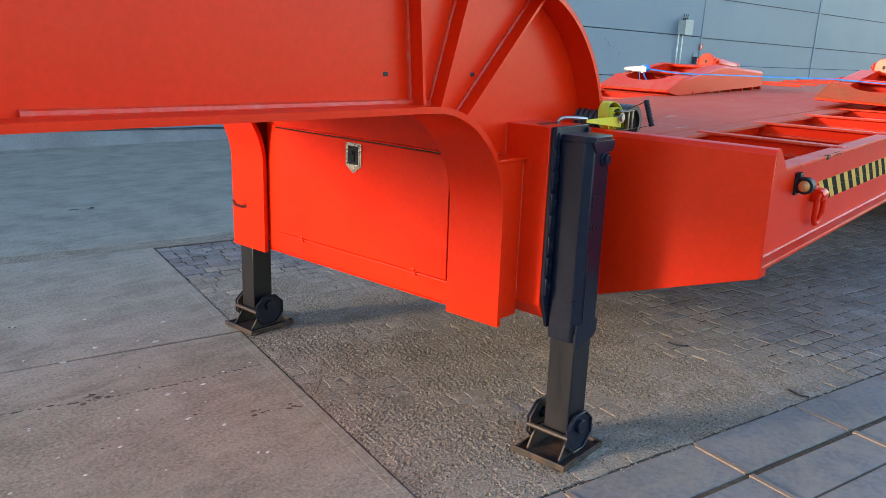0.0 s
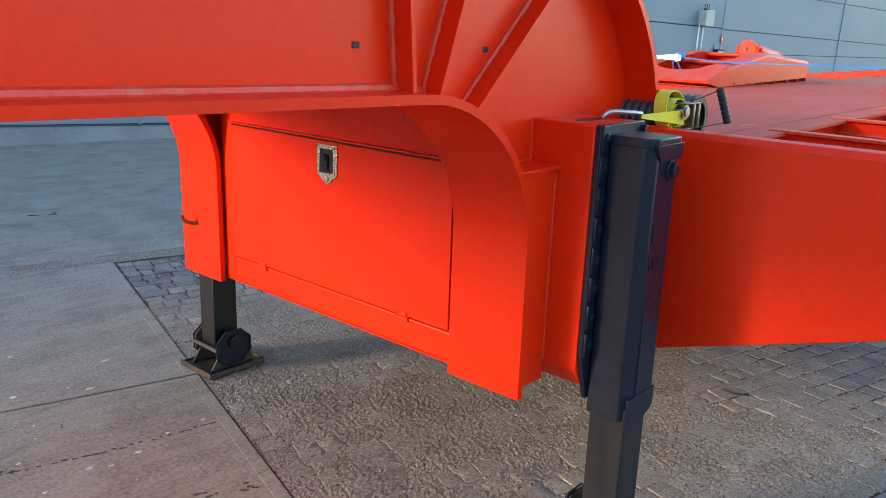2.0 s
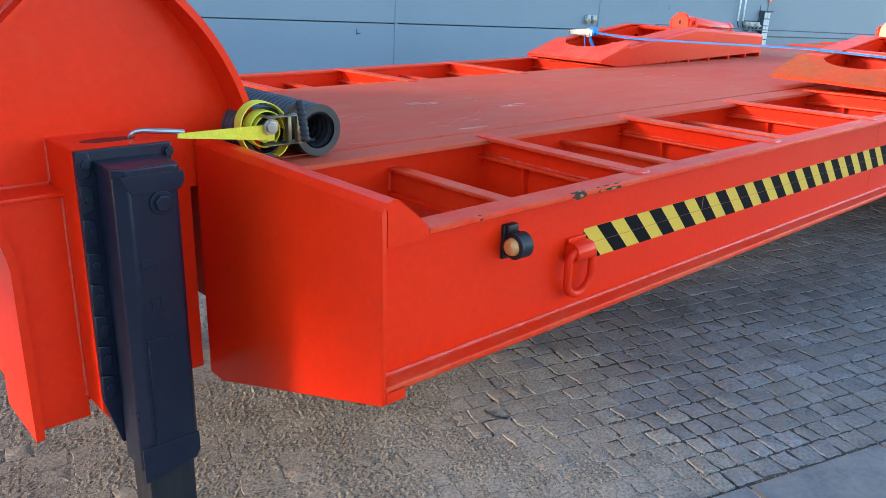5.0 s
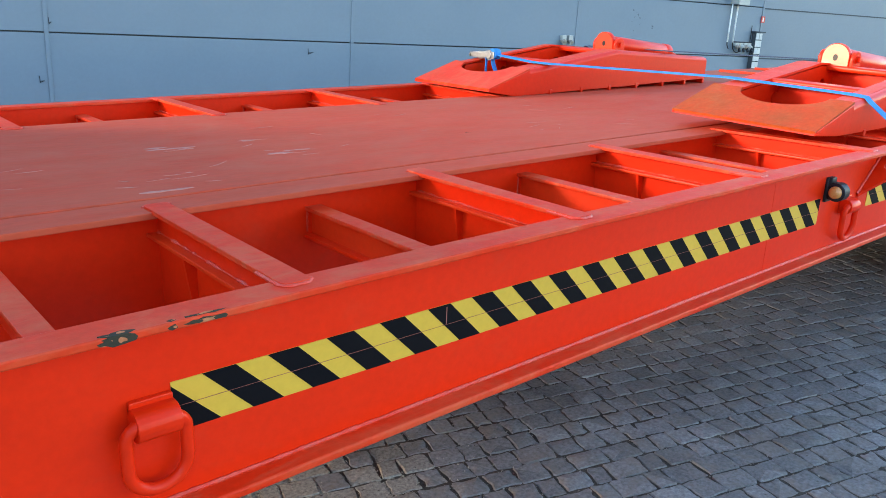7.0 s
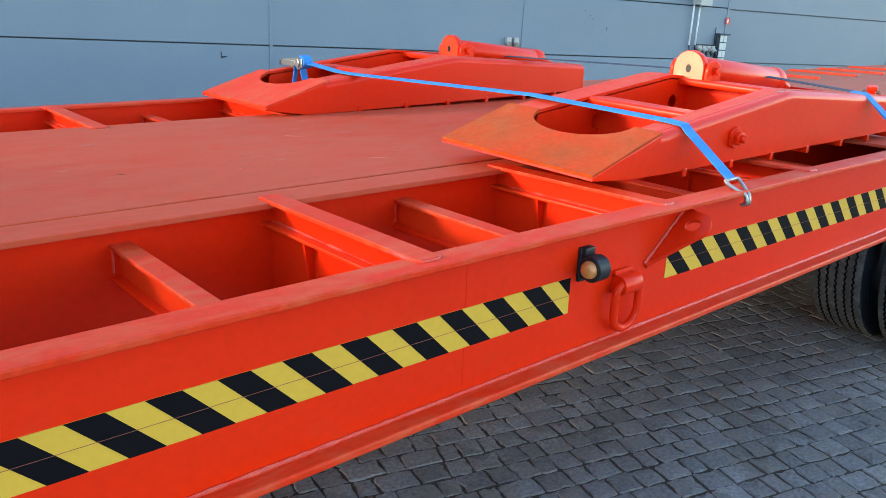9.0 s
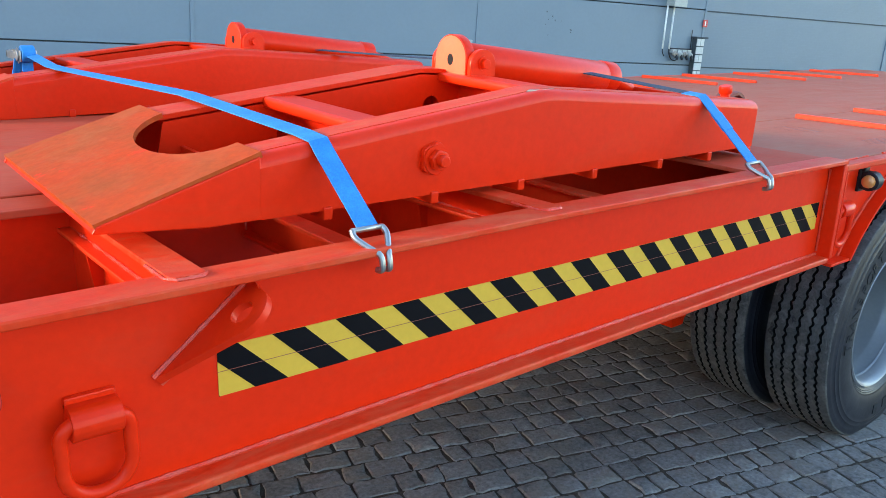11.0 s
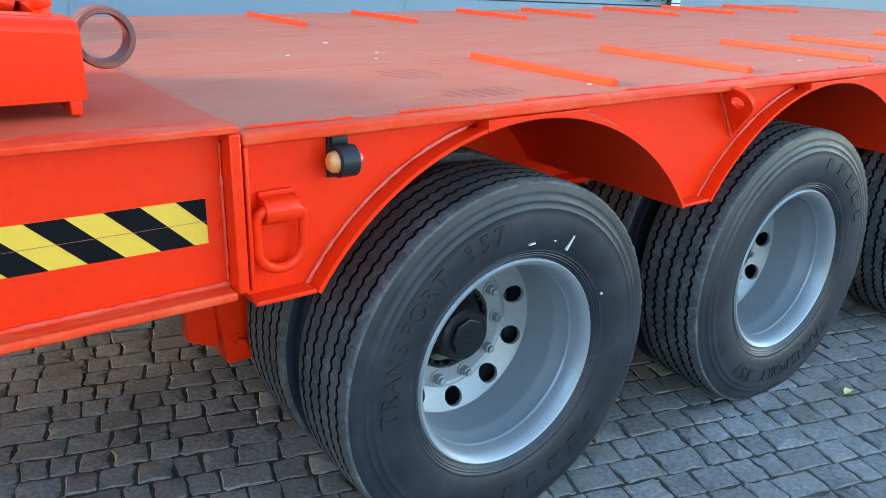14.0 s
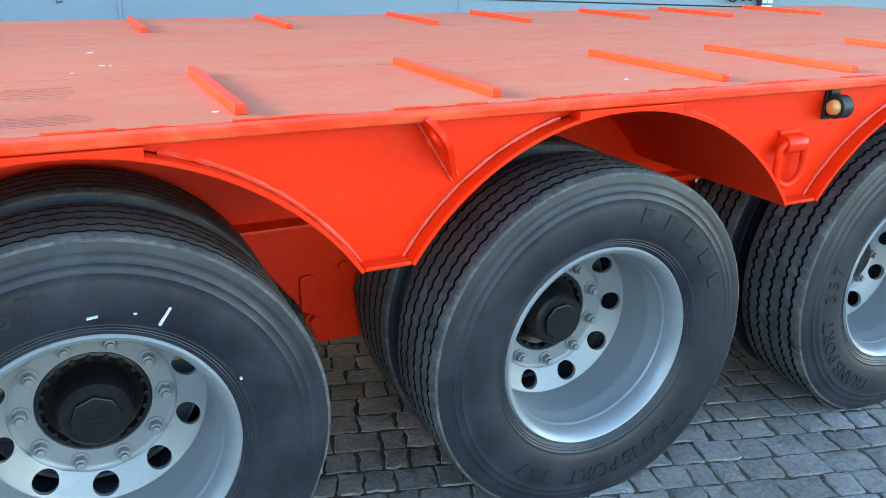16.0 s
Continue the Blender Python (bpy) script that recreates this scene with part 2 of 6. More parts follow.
WALL = material("blue_grey_cladding", (0.168, 0.212, 0.258), 0.55, second=(0.150, 0.192, 0.236), amount=0.8, scale=0.45, fine=20, grain=0.03, bump=0.05, bump_scale=14,
                spots=(0.12, 0.14, 0.16), spot_scale=2.6, spot_at=0.76)
WALL_GAP = material("dark_joint_seal", (0.05, 0.06, 0.07), 0.8, scale=3)
SHUTTER = material("darker_blue_grey_shutter", (0.156, 0.197, 0.242), 0.5, second=(0.142, 0.180, 0.222), amount=0.7, scale=0.5, fine=20, grain=0.03, bump=0.05)
PLINTH = material("grey_concrete_plinth", (0.24, 0.25, 0.26), 0.85, second=(0.18, 0.185, 0.19), amount=0.8, scale=1.4, fine=40, grain=0.15, bump=0.3)
BLOCK = material("pale_concrete_block", (0.58, 0.57, 0.54), 0.8, second=(0.45, 0.44, 0.42), scale=8, fine=60, grain=0.12, bump=0.3)
BOX_GREY = material("grey_plastic_housing", (0.40, 0.40, 0.37), 0.5, second=(0.30, 0.30, 0.28), scale=9, grain=0.1, bump=0.1)
SOCKET = material("brown_stained_socket_plastic", (0.22, 0.17, 0.13), 0.55, second=(0.42, 0.38, 0.33), amount=0.9, scale=30, grain=0.15, bump=0.1)
SIGN_RED = material("red_sign_print", (0.62, 0.05, 0.04), 0.4, scale=9, grain=0.03)
WHITE = material("white_print", (0.78, 0.77, 0.74), 0.5, scale=9, grain=0.03)
LEAF = material("dry_yellow_leaf", (0.52, 0.42, 0.14), 0.7, second=(0.40, 0.28, 0.09), scale=60, grain=0.15, bump=0.2)
SCRATCH = material("pale_paint_scratch", (0.47, 0.175, 0.130), 0.6, second=(0.45, 0.125, 0.080), scale=25, grain=0.2, bump=0.1)
RUSTY_SHADED_RED = material("rusty_and_shaded_red_steel", (0.20, 0.060, 0.045), 0.55, spec=0.3, second=(0.085, 0.055, 0.050), amount=0.9, scale=14, grain=0.2, bump=0.2)
SCUFF = material("dark_rubbed_paint", (0.29, 0.075, 0.050), 0.6, second=(0.35, 0.11, 0.075), scale=12, grain=0.2, bump=0.2)
MARK = material("chalk_white_mark", (0.50, 0.47, 0.44), 0.8, scale=20, grain=0.1)


# ---- builders ----
def mesh_of(name, bm, mat, smooth=False):
    me = bpy.data.meshes.new(name)
    bm.normal_update()
    bm.to_mesh(me)
    bm.free()
    if smooth:
        me.polygons.foreach_set("use_smooth", [True] * len(me.polygons))
    me.materials.append(mat)
    return me


def soft(me, degrees=35):
    me.polygons.foreach_set("use_smooth", [True] * len(me.polygons))
    me.set_sharp_from_angle(angle=radians(degrees))
    if len(me.polygons) < 4000:
        # broad flat faces stay flat beside their rounded edges
        beside = collections.defaultdict(list)
        for p in me.polygons:
            for k in p.edge_keys:
                beside[k].append(p.index)
        faces = me.polygons
        flat = []
        for p in faces:
            turned = [faces[q] for k in p.edge_keys for q in beside[k] if q != p.index and faces[q].normal.dot(p.normal) < 0.9998]
            if turned and all(q.area < 0.25 * p.area or q.normal.dot(p.normal) < 0.8 for q in turned):
                flat.append(p)
        for p in flat:
            p.use_smooth = False
    return me


def thing(name, base, label, category, group="", kind=""):
    e = new(name)
    e.empty_display_size = 0.1
    e.matrix_basis = Matrix.Translation(base)
    return tagged(e, label, category, group, kind)


def part(name, shape, mat, parent, label="", m=None, angle=35):
    """One mesh under a thing or a part; shape: a bmesh in world metres, or a mesh to share, placed by m."""
    me = shape
    if isinstance(shape, bmesh.types.BMesh):
        me = soft(mesh_of(name, shape, mat), angle)
    ob = new(name, me)
    ob.parent = parent
    up = parent
    world_m = Matrix.Identity(4)
    chain = []
    while up is not None:
        chain.append(up)
        up = up.parent
    for o in reversed(chain):
        world_m = world_m @ (o.matrix_parent_inverse if o.parent else Matrix.Identity(4)) @ o.matrix_basis
    ob.matrix_parent_inverse = world_m.inverted()
    ob.matrix_basis = m or Matrix.Identity(4)
    return tagged(ob, label)


def single(name, bm, mat, label, category, group="", kind="", angle=35):
    return tagged(new(name, soft(mesh_of(name, bm, mat), angle)), label, category, group, kind)


def join_bm(*many):
    out = bmesh.new()
    for b in many:
        me = bpy.data.meshes.new("tmp")
        b.to_mesh(me)
        b.free()
        out.from_mesh(me)
        bpy.data.meshes.remove(me)
    return out


def box(x0, x1, y0, y1, z0, z1, bevel=0.004, seg=2):
    bm = bmesh.new()
    bmesh.ops.create_cube(bm, size=1)
    for v in bm.verts:
        v.co = Vector(((x0 + x1) / 2 + v.co.x * (x1 - x0), (y0 + y1) / 2 + v.co.y * (y1 - y0), (z0 + z1) / 2 + v.co.z * (z1 - z0)))
    if bevel:
        bmesh.ops.bevel(bm, geom=bm.edges[:], offset=min(bevel, 0.45 * min(abs(x1 - x0), abs(y1 - y0), abs(z1 - z0))), segments=seg, affect="EDGES", profile=0.5)
    return bm


def prism(pts, axis, a, b, bevel=0.0, seg=2):
    """A flat outline, given as (x, z) for axis y, (y, z) for axis x, (x, y) for axis z, stretched from a to b."""
    bm = bmesh.new()

    def at(p, d):
        return {"x": (d, p[0], p[1]), "y": (p[0], d, p[1]), "z": (p[0], p[1], d)}[axis]
    lo = [bm.verts.new(at(p, a)) for p in pts]
    hi = [bm.verts.new(at(p, b)) for p in pts]
    n = len(pts)
    bm.faces.new(lo)
    bm.faces.new(list(reversed(hi)))
    for i in range(n):
        bm.faces.new((lo[(i + 1) % n], lo[i], hi[i], hi[(i + 1) % n]))
    bmesh.ops.recalc_face_normals(bm, faces=bm.faces[:])
    if bevel:
        bmesh.ops.bevel(bm, geom=bm.edges[:], offset=bevel, segments=seg, affect="EDGES", profile=0.5)
    return bm


def arc(cx, cz, r, a0, a1, n):
    return [(cx + r * math.cos(radians(a0 + (a1 - a0) * i / n)), cz + r * math.sin(radians(a0 + (a1 - a0) * i / n))) for i in range(n + 1)]


def strip(path, thick, y0, y1, axis="y"):
    """A bent plate: a path in (x, z), given thickness below (to the right of the path's way), from y0 to y1."""
    off = []
    for i, p in enumerate(path):
        a, c = path[max(i - 1, 0)], path[min(i + 1, len(path) - 1)]
        d = Vector((c[0] - a[0], c[1] - a[1])).normalized()
        off.append((p[0] + d.y * thick, p[1] - d.x * thick))
    return prism(list(path) + off[::-1], axis, y0, y1)


def tube(points, r, n=10, closed=False, cap=True):
    """A round bar along points."""
    bm = bmesh.new()
    pts = [Vector(p) for p in points]
    rings, m = [], len(pts)
    ref = None
    for i, p in enumerate(pts):
        a = pts[(i - 1) % m] if closed or i else p
        c = pts[(i + 1) % m] if closed or i < m - 1 else p
        d = (c - a).normalized()
        if ref is None:
            ref = d.orthogonal().normalized()
        ref = (ref - d * ref.dot(d)).normalized()
        s = d.cross(ref)
        rr = r[i] if isinstance(r, (list, tuple)) else r
        rings.append([bm.verts.new(p + (ref * math.cos(2 * math.pi * k / n) + s * math.sin(2 * math.pi * k / n)) * rr) for k in range(n)])
    for i in range(m if closed else m - 1):
        A, B = rings[i], rings[(i + 1) % m]
        for k in range(n):
            bm.faces.new((A[k], A[(k + 1) % n], B[(k + 1) % n], B[k]))
    if not closed and cap:
        bm.faces.new(rings[0][::-1])
        bm.faces.new(rings[-1])
    bmesh.ops.recalc_face_normals(bm, faces=bm.faces[:])
    return bm


def rod(a, b, r, n=16, bevel=0.0):
    bm = tube([a, b], r, n)
    if bevel:
        caps = [e for f in bm.faces if len(f.verts) > 4 for e in f.edges]
        bmesh.ops.bevel(bm, geom=caps, offset=bevel, segments=2, affect="EDGES", profile=0.5)
    return bm


def hex_bolt(centre, axis, r, h, n=6):
    c, d = Vector(centre), Vector(axis).normalized()
    return join_bm(rod(c, c + d * h * 0.18, r * 1.35, 18), rod(c + d * h * 0.18, c + d * h, r, n, r * 0.12))


def lathe(profile, n, wave=None):
    """A profile of (radius, y) turned about the y axis."""
    bm = bmesh.new()
    rings = []
    for j, (r, y) in enumerate(profile):
        ring = []
        for k in range(n):
            a = 2 * math.pi * k / n
            yy = y + (wave(j, k) if wave else 0)
            ring.append(bm.verts.new((r * math.cos(a), yy, r * math.sin(a))))
        rings.append(ring)
    for A, B in zip(rings, rings[1:]):
        for k in range(n):
            bm.faces.new((A[k], A[(k + 1) % n], B[(k + 1) % n], B[k]))
    bmesh.ops.recalc_face_normals(bm, faces=bm.faces[:])
    return bm


def ribbon(points, side, width, thick=0.003):
    """Webbing along points, wide along side."""
    bm = bmesh.new()
    s = Vector(side).normalized() * width / 2
    rows = []
    pts = [Vector(p) for p in points]
    for i, p in enumerate(pts):
        d = (pts[min(i + 1, len(pts) - 1)] - pts[max(i - 1, 0)]).normalized()
        nrm = d.cross(s).normalized() * thick / 2
        rows.append([bm.verts.new(p + q) for q in (s + nrm, -s + nrm, -s - nrm, s - nrm)])
    for A, B in zip(rows, rows[1:]):
        for k in range(4):
            bm.faces.new((A[k], A[(k + 1) % 4], B[(k + 1) % 4], B[k]))
    bm.faces.new(rows[0][::-1])
    bm.faces.new(rows[-1])
    bmesh.ops.recalc_face_normals(bm, faces=bm.faces[:])
    return bm


def smooth_line(points, n=6):
    """Rounded way through the points (Catmull-Rom)."""
    pts = [Vector(p) for p in points]
    out = []
    for i in range(len(pts) - 1):
        p0, p1, p2, p3 = pts[max(i - 1, 0)], pts[i], pts[i + 1], pts[min(i + 2, len(pts) - 1)]
        for k in range(n):
            t = k / n
            out.append(0.5 * ((2 * p1) + (p2 - p0) * t + (2 * p0 - 5 * p1 + 4 * p2 - p3) * t * t + (3 * p1 - p0 - 3 * p2 + p3) * t ** 3))
    return out + [pts[-1]]


def weld(path, r=0.006, step=0.012, seed=1, gaps=0.0):
    """A lumpy bead along a path; gaps: how often it sinks into the plate."""
    rnd = random.Random(seed)
    pts = [Vector(p) for p in path]
    dense = []
    for a, b in zip(pts, pts[1:]):
        k = max(1, int((b - a).length / step))
        dense += [a.lerp(b, i / k) for i in range(k)]
    dense.append(pts[-1])
    rad, low_for = [], 0
    for _ in dense:
        if low_for == 0 and rnd.random() < gaps:
            low_for = rnd.randint(2, 6)
        rad.append(r * (0.75 + 0.5 * rnd.random()) * (0.25 if low_for else 1.0))
        low_for = max(0, low_for - 1)
    return tube(dense, rad, 6)


def letters(text, size, depth):
    """Meshes of the letters of a word, one after another, lying in x and y, with their advance."""
    out = []
    for ch in text:
        cu = bpy.data.curves.new("letter", "FONT")
        cu.body, cu.size, cu.extrude, cu.align_x = ch, size, depth, "CENTER"
        ob = new("letter", cu)
        dg = bpy.context.evaluated_depsgraph_get()
        me = bpy.data.meshes.new_from_object(ob.evaluated_get(dg))
        bpy.data.objects.remove(ob)
        bpy.data.curves.remove(cu)
        out.append(me)
    return out


# ---- the trailer ----
FLANGE, WEB = -0.05, 0.0             # outer edge of the side beam's flanges; its web
Y_IN, Y_SEAM = 0.615, 0.748            # inner edge of the near well; seam beside it
Y_FAR_IN, Y_FAR = 2.12, 2.80         # far well's inner edge; far outer edge
DECK, BOTTOM = 1.257, 0.880
X_FRONT, X_STEP, X_TAIL = -0.19, 5.632, 11.9
trailer = thing("lowloader_trailer", (4.0, 1.5, 0.0), "orange-red steel low-loader semi-trailer standing on its black landing legs", "trailer")


def mirrored(y):
    return 2.75 - y


# side beams of the bed; their lower edge rises a little towards the rear
def low_z(x):
    return 0.870 + 0.0065 * x


def top_z(x):
    """Top of the side beam's flange: the bed is slightly arched."""
    return 1.2498 + 0.0042 * x if x < 4.2 else 1.2674 - 0.0030 * (x - 4.2)


def side_beam(near):
    def yy(y):
        return y if near else mirrored(y)
    lo, hi = sorted((yy(FLANGE), yy(0.03)))
    x0 = X_FRONT + 0.012
    xs = [x0 + 0.12, 1.5, 3.0, 4.2, X_STEP - 0.002]
    top = part("top_flange", prism([(x, top_z(x) - 0.015) for x in xs] + [(x, top_z(x)) for x in xs[::-1]], "y", lo, hi, 0.0035, 3), RED_WORN, trailer, "scuffed red flange with chipped edges")
    x2 = X_STEP - 0.0245
    part("bottom_flange", prism([(x0, low_z(x0)), (x2, low_z(x2)), (x2, low_z(x2) + 0.020), (x0, low_z(x0) + 0.020)], "y", lo, hi, 0.006, 3), RED_WORN, trailer)
    a, b = sorted((yy(WEB), yy(0.014)))
    part("side_beam_web", prism([(x0, low_z(x0) + 0.016), (x2, low_z(x2) + 0.016), (X_STEP - 0.0245, top_z(X_STEP) - 0.012), (4.2, top_z(4.2) - 0.012), (x0 + 0.10, DECK - 0.02), (x0, DECK + 0.06)], "y", a, b), RED, trailer)
    part("weld_bead", weld([(x0, yy(-0.002), low_z(x0) + 0.022), (x2, yy(-0.002), low_z(x2) + 0.022)], 0.006, seed=3), WELD, trailer)
    part("weld_bead", weld([(x, yy(-0.002), top_z(x) - 0.021) for x in [x0 + 0.2] + xs[1:-1] + [X_STEP - 0.04]], 0.005, seed=4), WELD, trailer)
    return top


near_flange = side_beam(True)
side_beam(False)
part("weld_seam", box(2.644, 2.648, WEB - 0.0007, WEB + 0.002, BOTTOM + 0.03, DECK - 0.03, 0), RED, trailer)

# front crossmember with its raised nose
nose = [(X_FRONT + 0.0006, 1.3108), (X_FRONT + 0.012, 1.327), (X_FRONT + 0.03, 1.333), (X_FRONT + 0.045, 1.329), (X_FRONT + 0.125, DECK + 0.004), (X_FRONT + 0.135, DECK - 0.03)]
part("front_crossmember", prism(nose + [(X_FRONT + 0.0135, DECK - 0.03), (X_FRONT + 0.0135, 1.310)], "y", FLANGE, 0.84), RED, trailer)
part("front_panel", prism([(FLANGE, BOTTOM - 0.035), (FLANGE, 1.311), (0.845, 1.311), (0.845, 0.575), (0.76, 0.575)], "x", X_FRONT, X_FRONT + 0.012, 0.003), RED, trailer, "smooth orange-red front panel")
part("front_panel", prism([(2.13, 0.575), (2.13, 1.311), (Y_FAR, 1.311), (Y_FAR, BOTTOM - 0.035)], "x", X_FRONT, X_FRONT + 0.012, 0.003), RED, trailer)
part("front_crossmember", prism(nose + [(X_FRONT + 0.0135, DECK - 0.03), (X_FRONT + 0.0135, 1.310)], "y", 2.13, Y_FAR), RED, trailer)
part("corner_foot", box(X_FRONT + 0.012, X_FRONT + 0.07, FLANGE, 0.05, BOTTOM - 0.035, BOTTOM, 0.003), RED, trailer)
part("well_end_plate", box(-0.06, -0.052, 0.014, Y_IN, 0.90, DECK - 0.03, 0.002), RED, trailer)
part("well_end_plate", box(-0.06, -0.052, Y_FAR_IN, mirrored(0.014), 0.90, DECK - 0.03, 0.002), RED, trailer)

# main beams and central deck
for y0, y1 in ((Y_IN, Y_SEAM - 0.002), (mirrored(Y_SEAM) + 0.002, Y_FAR_IN)):
    part("main_beam_flange", box(-0.05, 5.17, y0, y1, DECK - 0.018, DECK - 0.001, 0.003), RED_DECK, trailer, "scuffed red beam flange")
for y in (Y_IN + 0.045, Y_FAR_IN - 0.057):
    part("main_beam_web", box(-0.05, 10.9, y, y + 0.012, 0.80, DECK - 0.018, 0), RED, trailer)
    part("main_beam_bottom_flange", box(-0.05, 10.9, y - 0.08, y + 0.09, 0.78, 0.80, 0.004), RED, trailer)
part("deck_plate", box(-0.06, 5.17, Y_SEAM + 0.003, mirrored(Y_SEAM) - 0.003, DECK - 0.010, DECK + 0.002, 0.003), RED_DECK, trailer, "scuffed and dusty red steel deck plate")
part("weld_bead", weld([(0.25, Y_SEAM, DECK - 0.001), (5.15, Y_SEAM, DECK + 0.001)], 0.0024, 0.02, 7, 0.06), RED_DECK, trailer)

# cross bearers of both wells
WIDE, NARROW = (0.815, 1.640, 2.525, 3.380, 4.233), (0.405, 1.258, 2.115, 2.965, 3.820, 4.680)


def wide_bearer(x, y0, y1, over):
    """An I-beam across the well whose outer end follows the arch of the side beam."""
    ya, yb, r, hw = min(y0, over) - 0.018, max(y1, over) + 0.018, 0.014, 0.032
    lift = top_z(x) + 0.0005 - DECK
    y_free, y_fix = (ya, yb) if over < y1 else (yb, ya)

    def lean(bm):
        for v in bm.verts:
            v.co.z += lift * max(0.0, min(1.0, (v.co.y - y_fix) / (y_free - y_fix)))
        return bm
    plan = []
    for cx, cy, a0 in ((x + hw - r, yb - r, 0), (x - hw + r, yb - r, 90), (x - hw + r, ya + r, 180), (x + hw - r, ya + r, 270)):
        plan += [(cx + r * math.cos(radians(a0 + 22.5 * k)), cy + r * math.sin(radians(a0 + 22.5 * k))) for k in range(5)]
    b = part("cross_bearer", lean(prism(plan, "z", DECK - 0.007, DECK + 0.0050, 0.002)), RED_WORN, trailer, "worn red cross bearer")
    for end, way in ((ya, 1), (yb, -1)):
        line = [(x - hw - 0.003, end + way * 0.10, DECK), (x - hw - 0.003, end + way * 0.014, DECK), (x - hw + 0.011, end - way * 0.002, DECK), (x + hw - 0.011, end - way * 0.002, DECK), (x + hw + 0.003, end + way * 0.014, DECK)]
        part("weld_bead", lean(weld(line if end == y_free else line[1:], 0.0042, 0.008, int(x * 70))), WELD, b)
    part("bearer_web", lean(box(x - 0.006, x + 0.006, y0, y1, DECK - 0.062, DECK - 0.006, 0)), RED, b)
    part("bearer_bottom_flange", lean(box(x - 0.034, x + 0.032, y0, y1, DECK - 0.072, DECK - 0.062, 0.002)), ORANGE, b)
    part("bearer_plate", box(x - 0.004, x + 0.004, y0, y1, 0.90, DECK - 0.070, 0), RED, b)
    for f in (0.30, 0.66):
        yy = y0 + (y1 - y0) * f
        part("gusset", prism([(x - 0.034, DECK - 0.070), (x - 0.004, DECK - 0.070), (x - 0.004, 0.97)], "y", yy - 0.005, yy + 0.005), RED, b)
    part("weld_bead", lean(weld([(x - 0.008, y0 + 0.02, DECK - 0.060), (x - 0.008, y1 - 0.02, DECK - 0.060)], 0.0045, 0.012, int(x * 100), 0.1)), WELD, b)


def narrow_bearer(x, y0, y1):
    b = part("cross_bearer", box(x - 0.027, x + 0.027, y0, y1, 1.188, 1.200, 0.003), RED_WORN, trailer, "worn red narrow cross bearer")
    part("bearer_web", box(x - 0.004, x + 0.004, y0, y1, 1.118, 1.188, 0), ORANGE, b)
    part("bearer_bottom_flange", box(x - 0.030, x + 0.028, y0, y1, 1.108, 1.118, 0.002), RED, b)
    part("weld_bead", weld([(x - 0.02, y1 - 0.004, 1.125), (x - 0.02, y1 - 0.004, 1.195)], 0.004, 0.01, int(x * 91)), WELD, b)


for x in WIDE:
    wide_bearer(x, 0.014, Y_IN + 0.05, 0.004)
    wide_bearer(x, Y_FAR_IN - 0.05, mirrored(0.014), mirrored(0.004))
for x in NARROW:
    narrow_bearer(x, 0.014, Y_IN + 0.05)
    narrow_bearer(x, Y_FAR_IN - 0.05, mirrored(0.014))

# rear deck over the axles
REAR = 1.246
for n, (y0, y1) in enumerate(((0.004, 0.7315), (0.7385, 1.9815), (1.9885, mirrored(0.004)))):
    part("deck_plate", box(X_STEP + 0.004, X_TAIL, y0, y1, REAR - 0.014, REAR, 0.003), RED_REAR, trailer, "scuffed and dusty red steel deck plate")
part("deck_plate", box(5.15, X_STEP - 0.002, 0.031, mirrored(0.031), DECK - 0.012, DECK + 0.002, 0.003), RED_DECK, trailer)
part("seam_strip", box(X_STEP + 0.02, X_TAIL, 0.70, 2.02, REAR - 0.022, REAR - 0.015, 0), SCUFF, trailer)
part("weld_bead", weld([(X_STEP + 0.05, 0.735, REAR - 0.002), (10.9, 0.735, REAR - 0.003)], 0.0026, 0.02, 11, 0.5), RED_DECK, trailer)
part("weld_bead", weld([(X_STEP + 0.05, 1.985, REAR - 0.002), (10.9, 1.985, REAR - 0.003)], 0.0026, 0.03, 12, 0.5), RED_DECK, trailer)
part("weld_bead", weld([(5.10, 0.03, DECK + 0.001), (5.62, 0.03, DECK + 0.001)], 0.004, 0.014, 14, 0.1), WELD, trailer)
x = X_STEP + 0.03
while x < 10.9:
    part("weld_bead", weld([(x, 0.004, REAR), (x + 0.24, 0.004, REAR - 0.001)], 0.0044, 0.010, int(x * 50), 0.08), RED_WORN, trailer)
    x += 0.36
part("edge_bar", box(X_STEP + 0.004, X_TAIL, FLANGE + 0.004, 0.003, REAR - 0.026, REAR - 0.001, 0.006, 3), RED_WORN, trailer)
part("edge_bar", box(X_STEP + 0.004, X_TAIL, mirrored(0.003), mirrored(FLANGE + 0.004), REAR - 0.026, REAR - 0.001, 0.006, 3), RED_WORN, trailer)
for x, wide, z1 in ((X_STEP - 0.024, 0.024, top_z(X_STEP) - 0.0152), (X_STEP + 0.004, 0.009, REAR - 0.0265)):
    part("end_post", box(x, x + wide, FLANGE, 0.014, BOTTOM + 0.04, z1, 0.004), RED, trailer)
part("weld_bead", weld([(5.604, -0.004, BOTTOM + 0.06), (5.604, -0.004, DECK - 0.03)], 0.004, 0.012, 15, 0.06), WELD, trailer)

# wheel arches
AXLES, HALF, CUSP_Z, APEX = (6.395, 7.735, 9.075), 0.612, 0.887, 1.217
ARCH_R = (HALF ** 2 + (APEX - CUSP_Z) ** 2) / (2 * (APEX - CUSP_Z))
ARCH_Z = APEX - ARCH_R
A0 = math.degrees(math.asin((CUSP_Z - ARCH_Z) / ARCH_R))


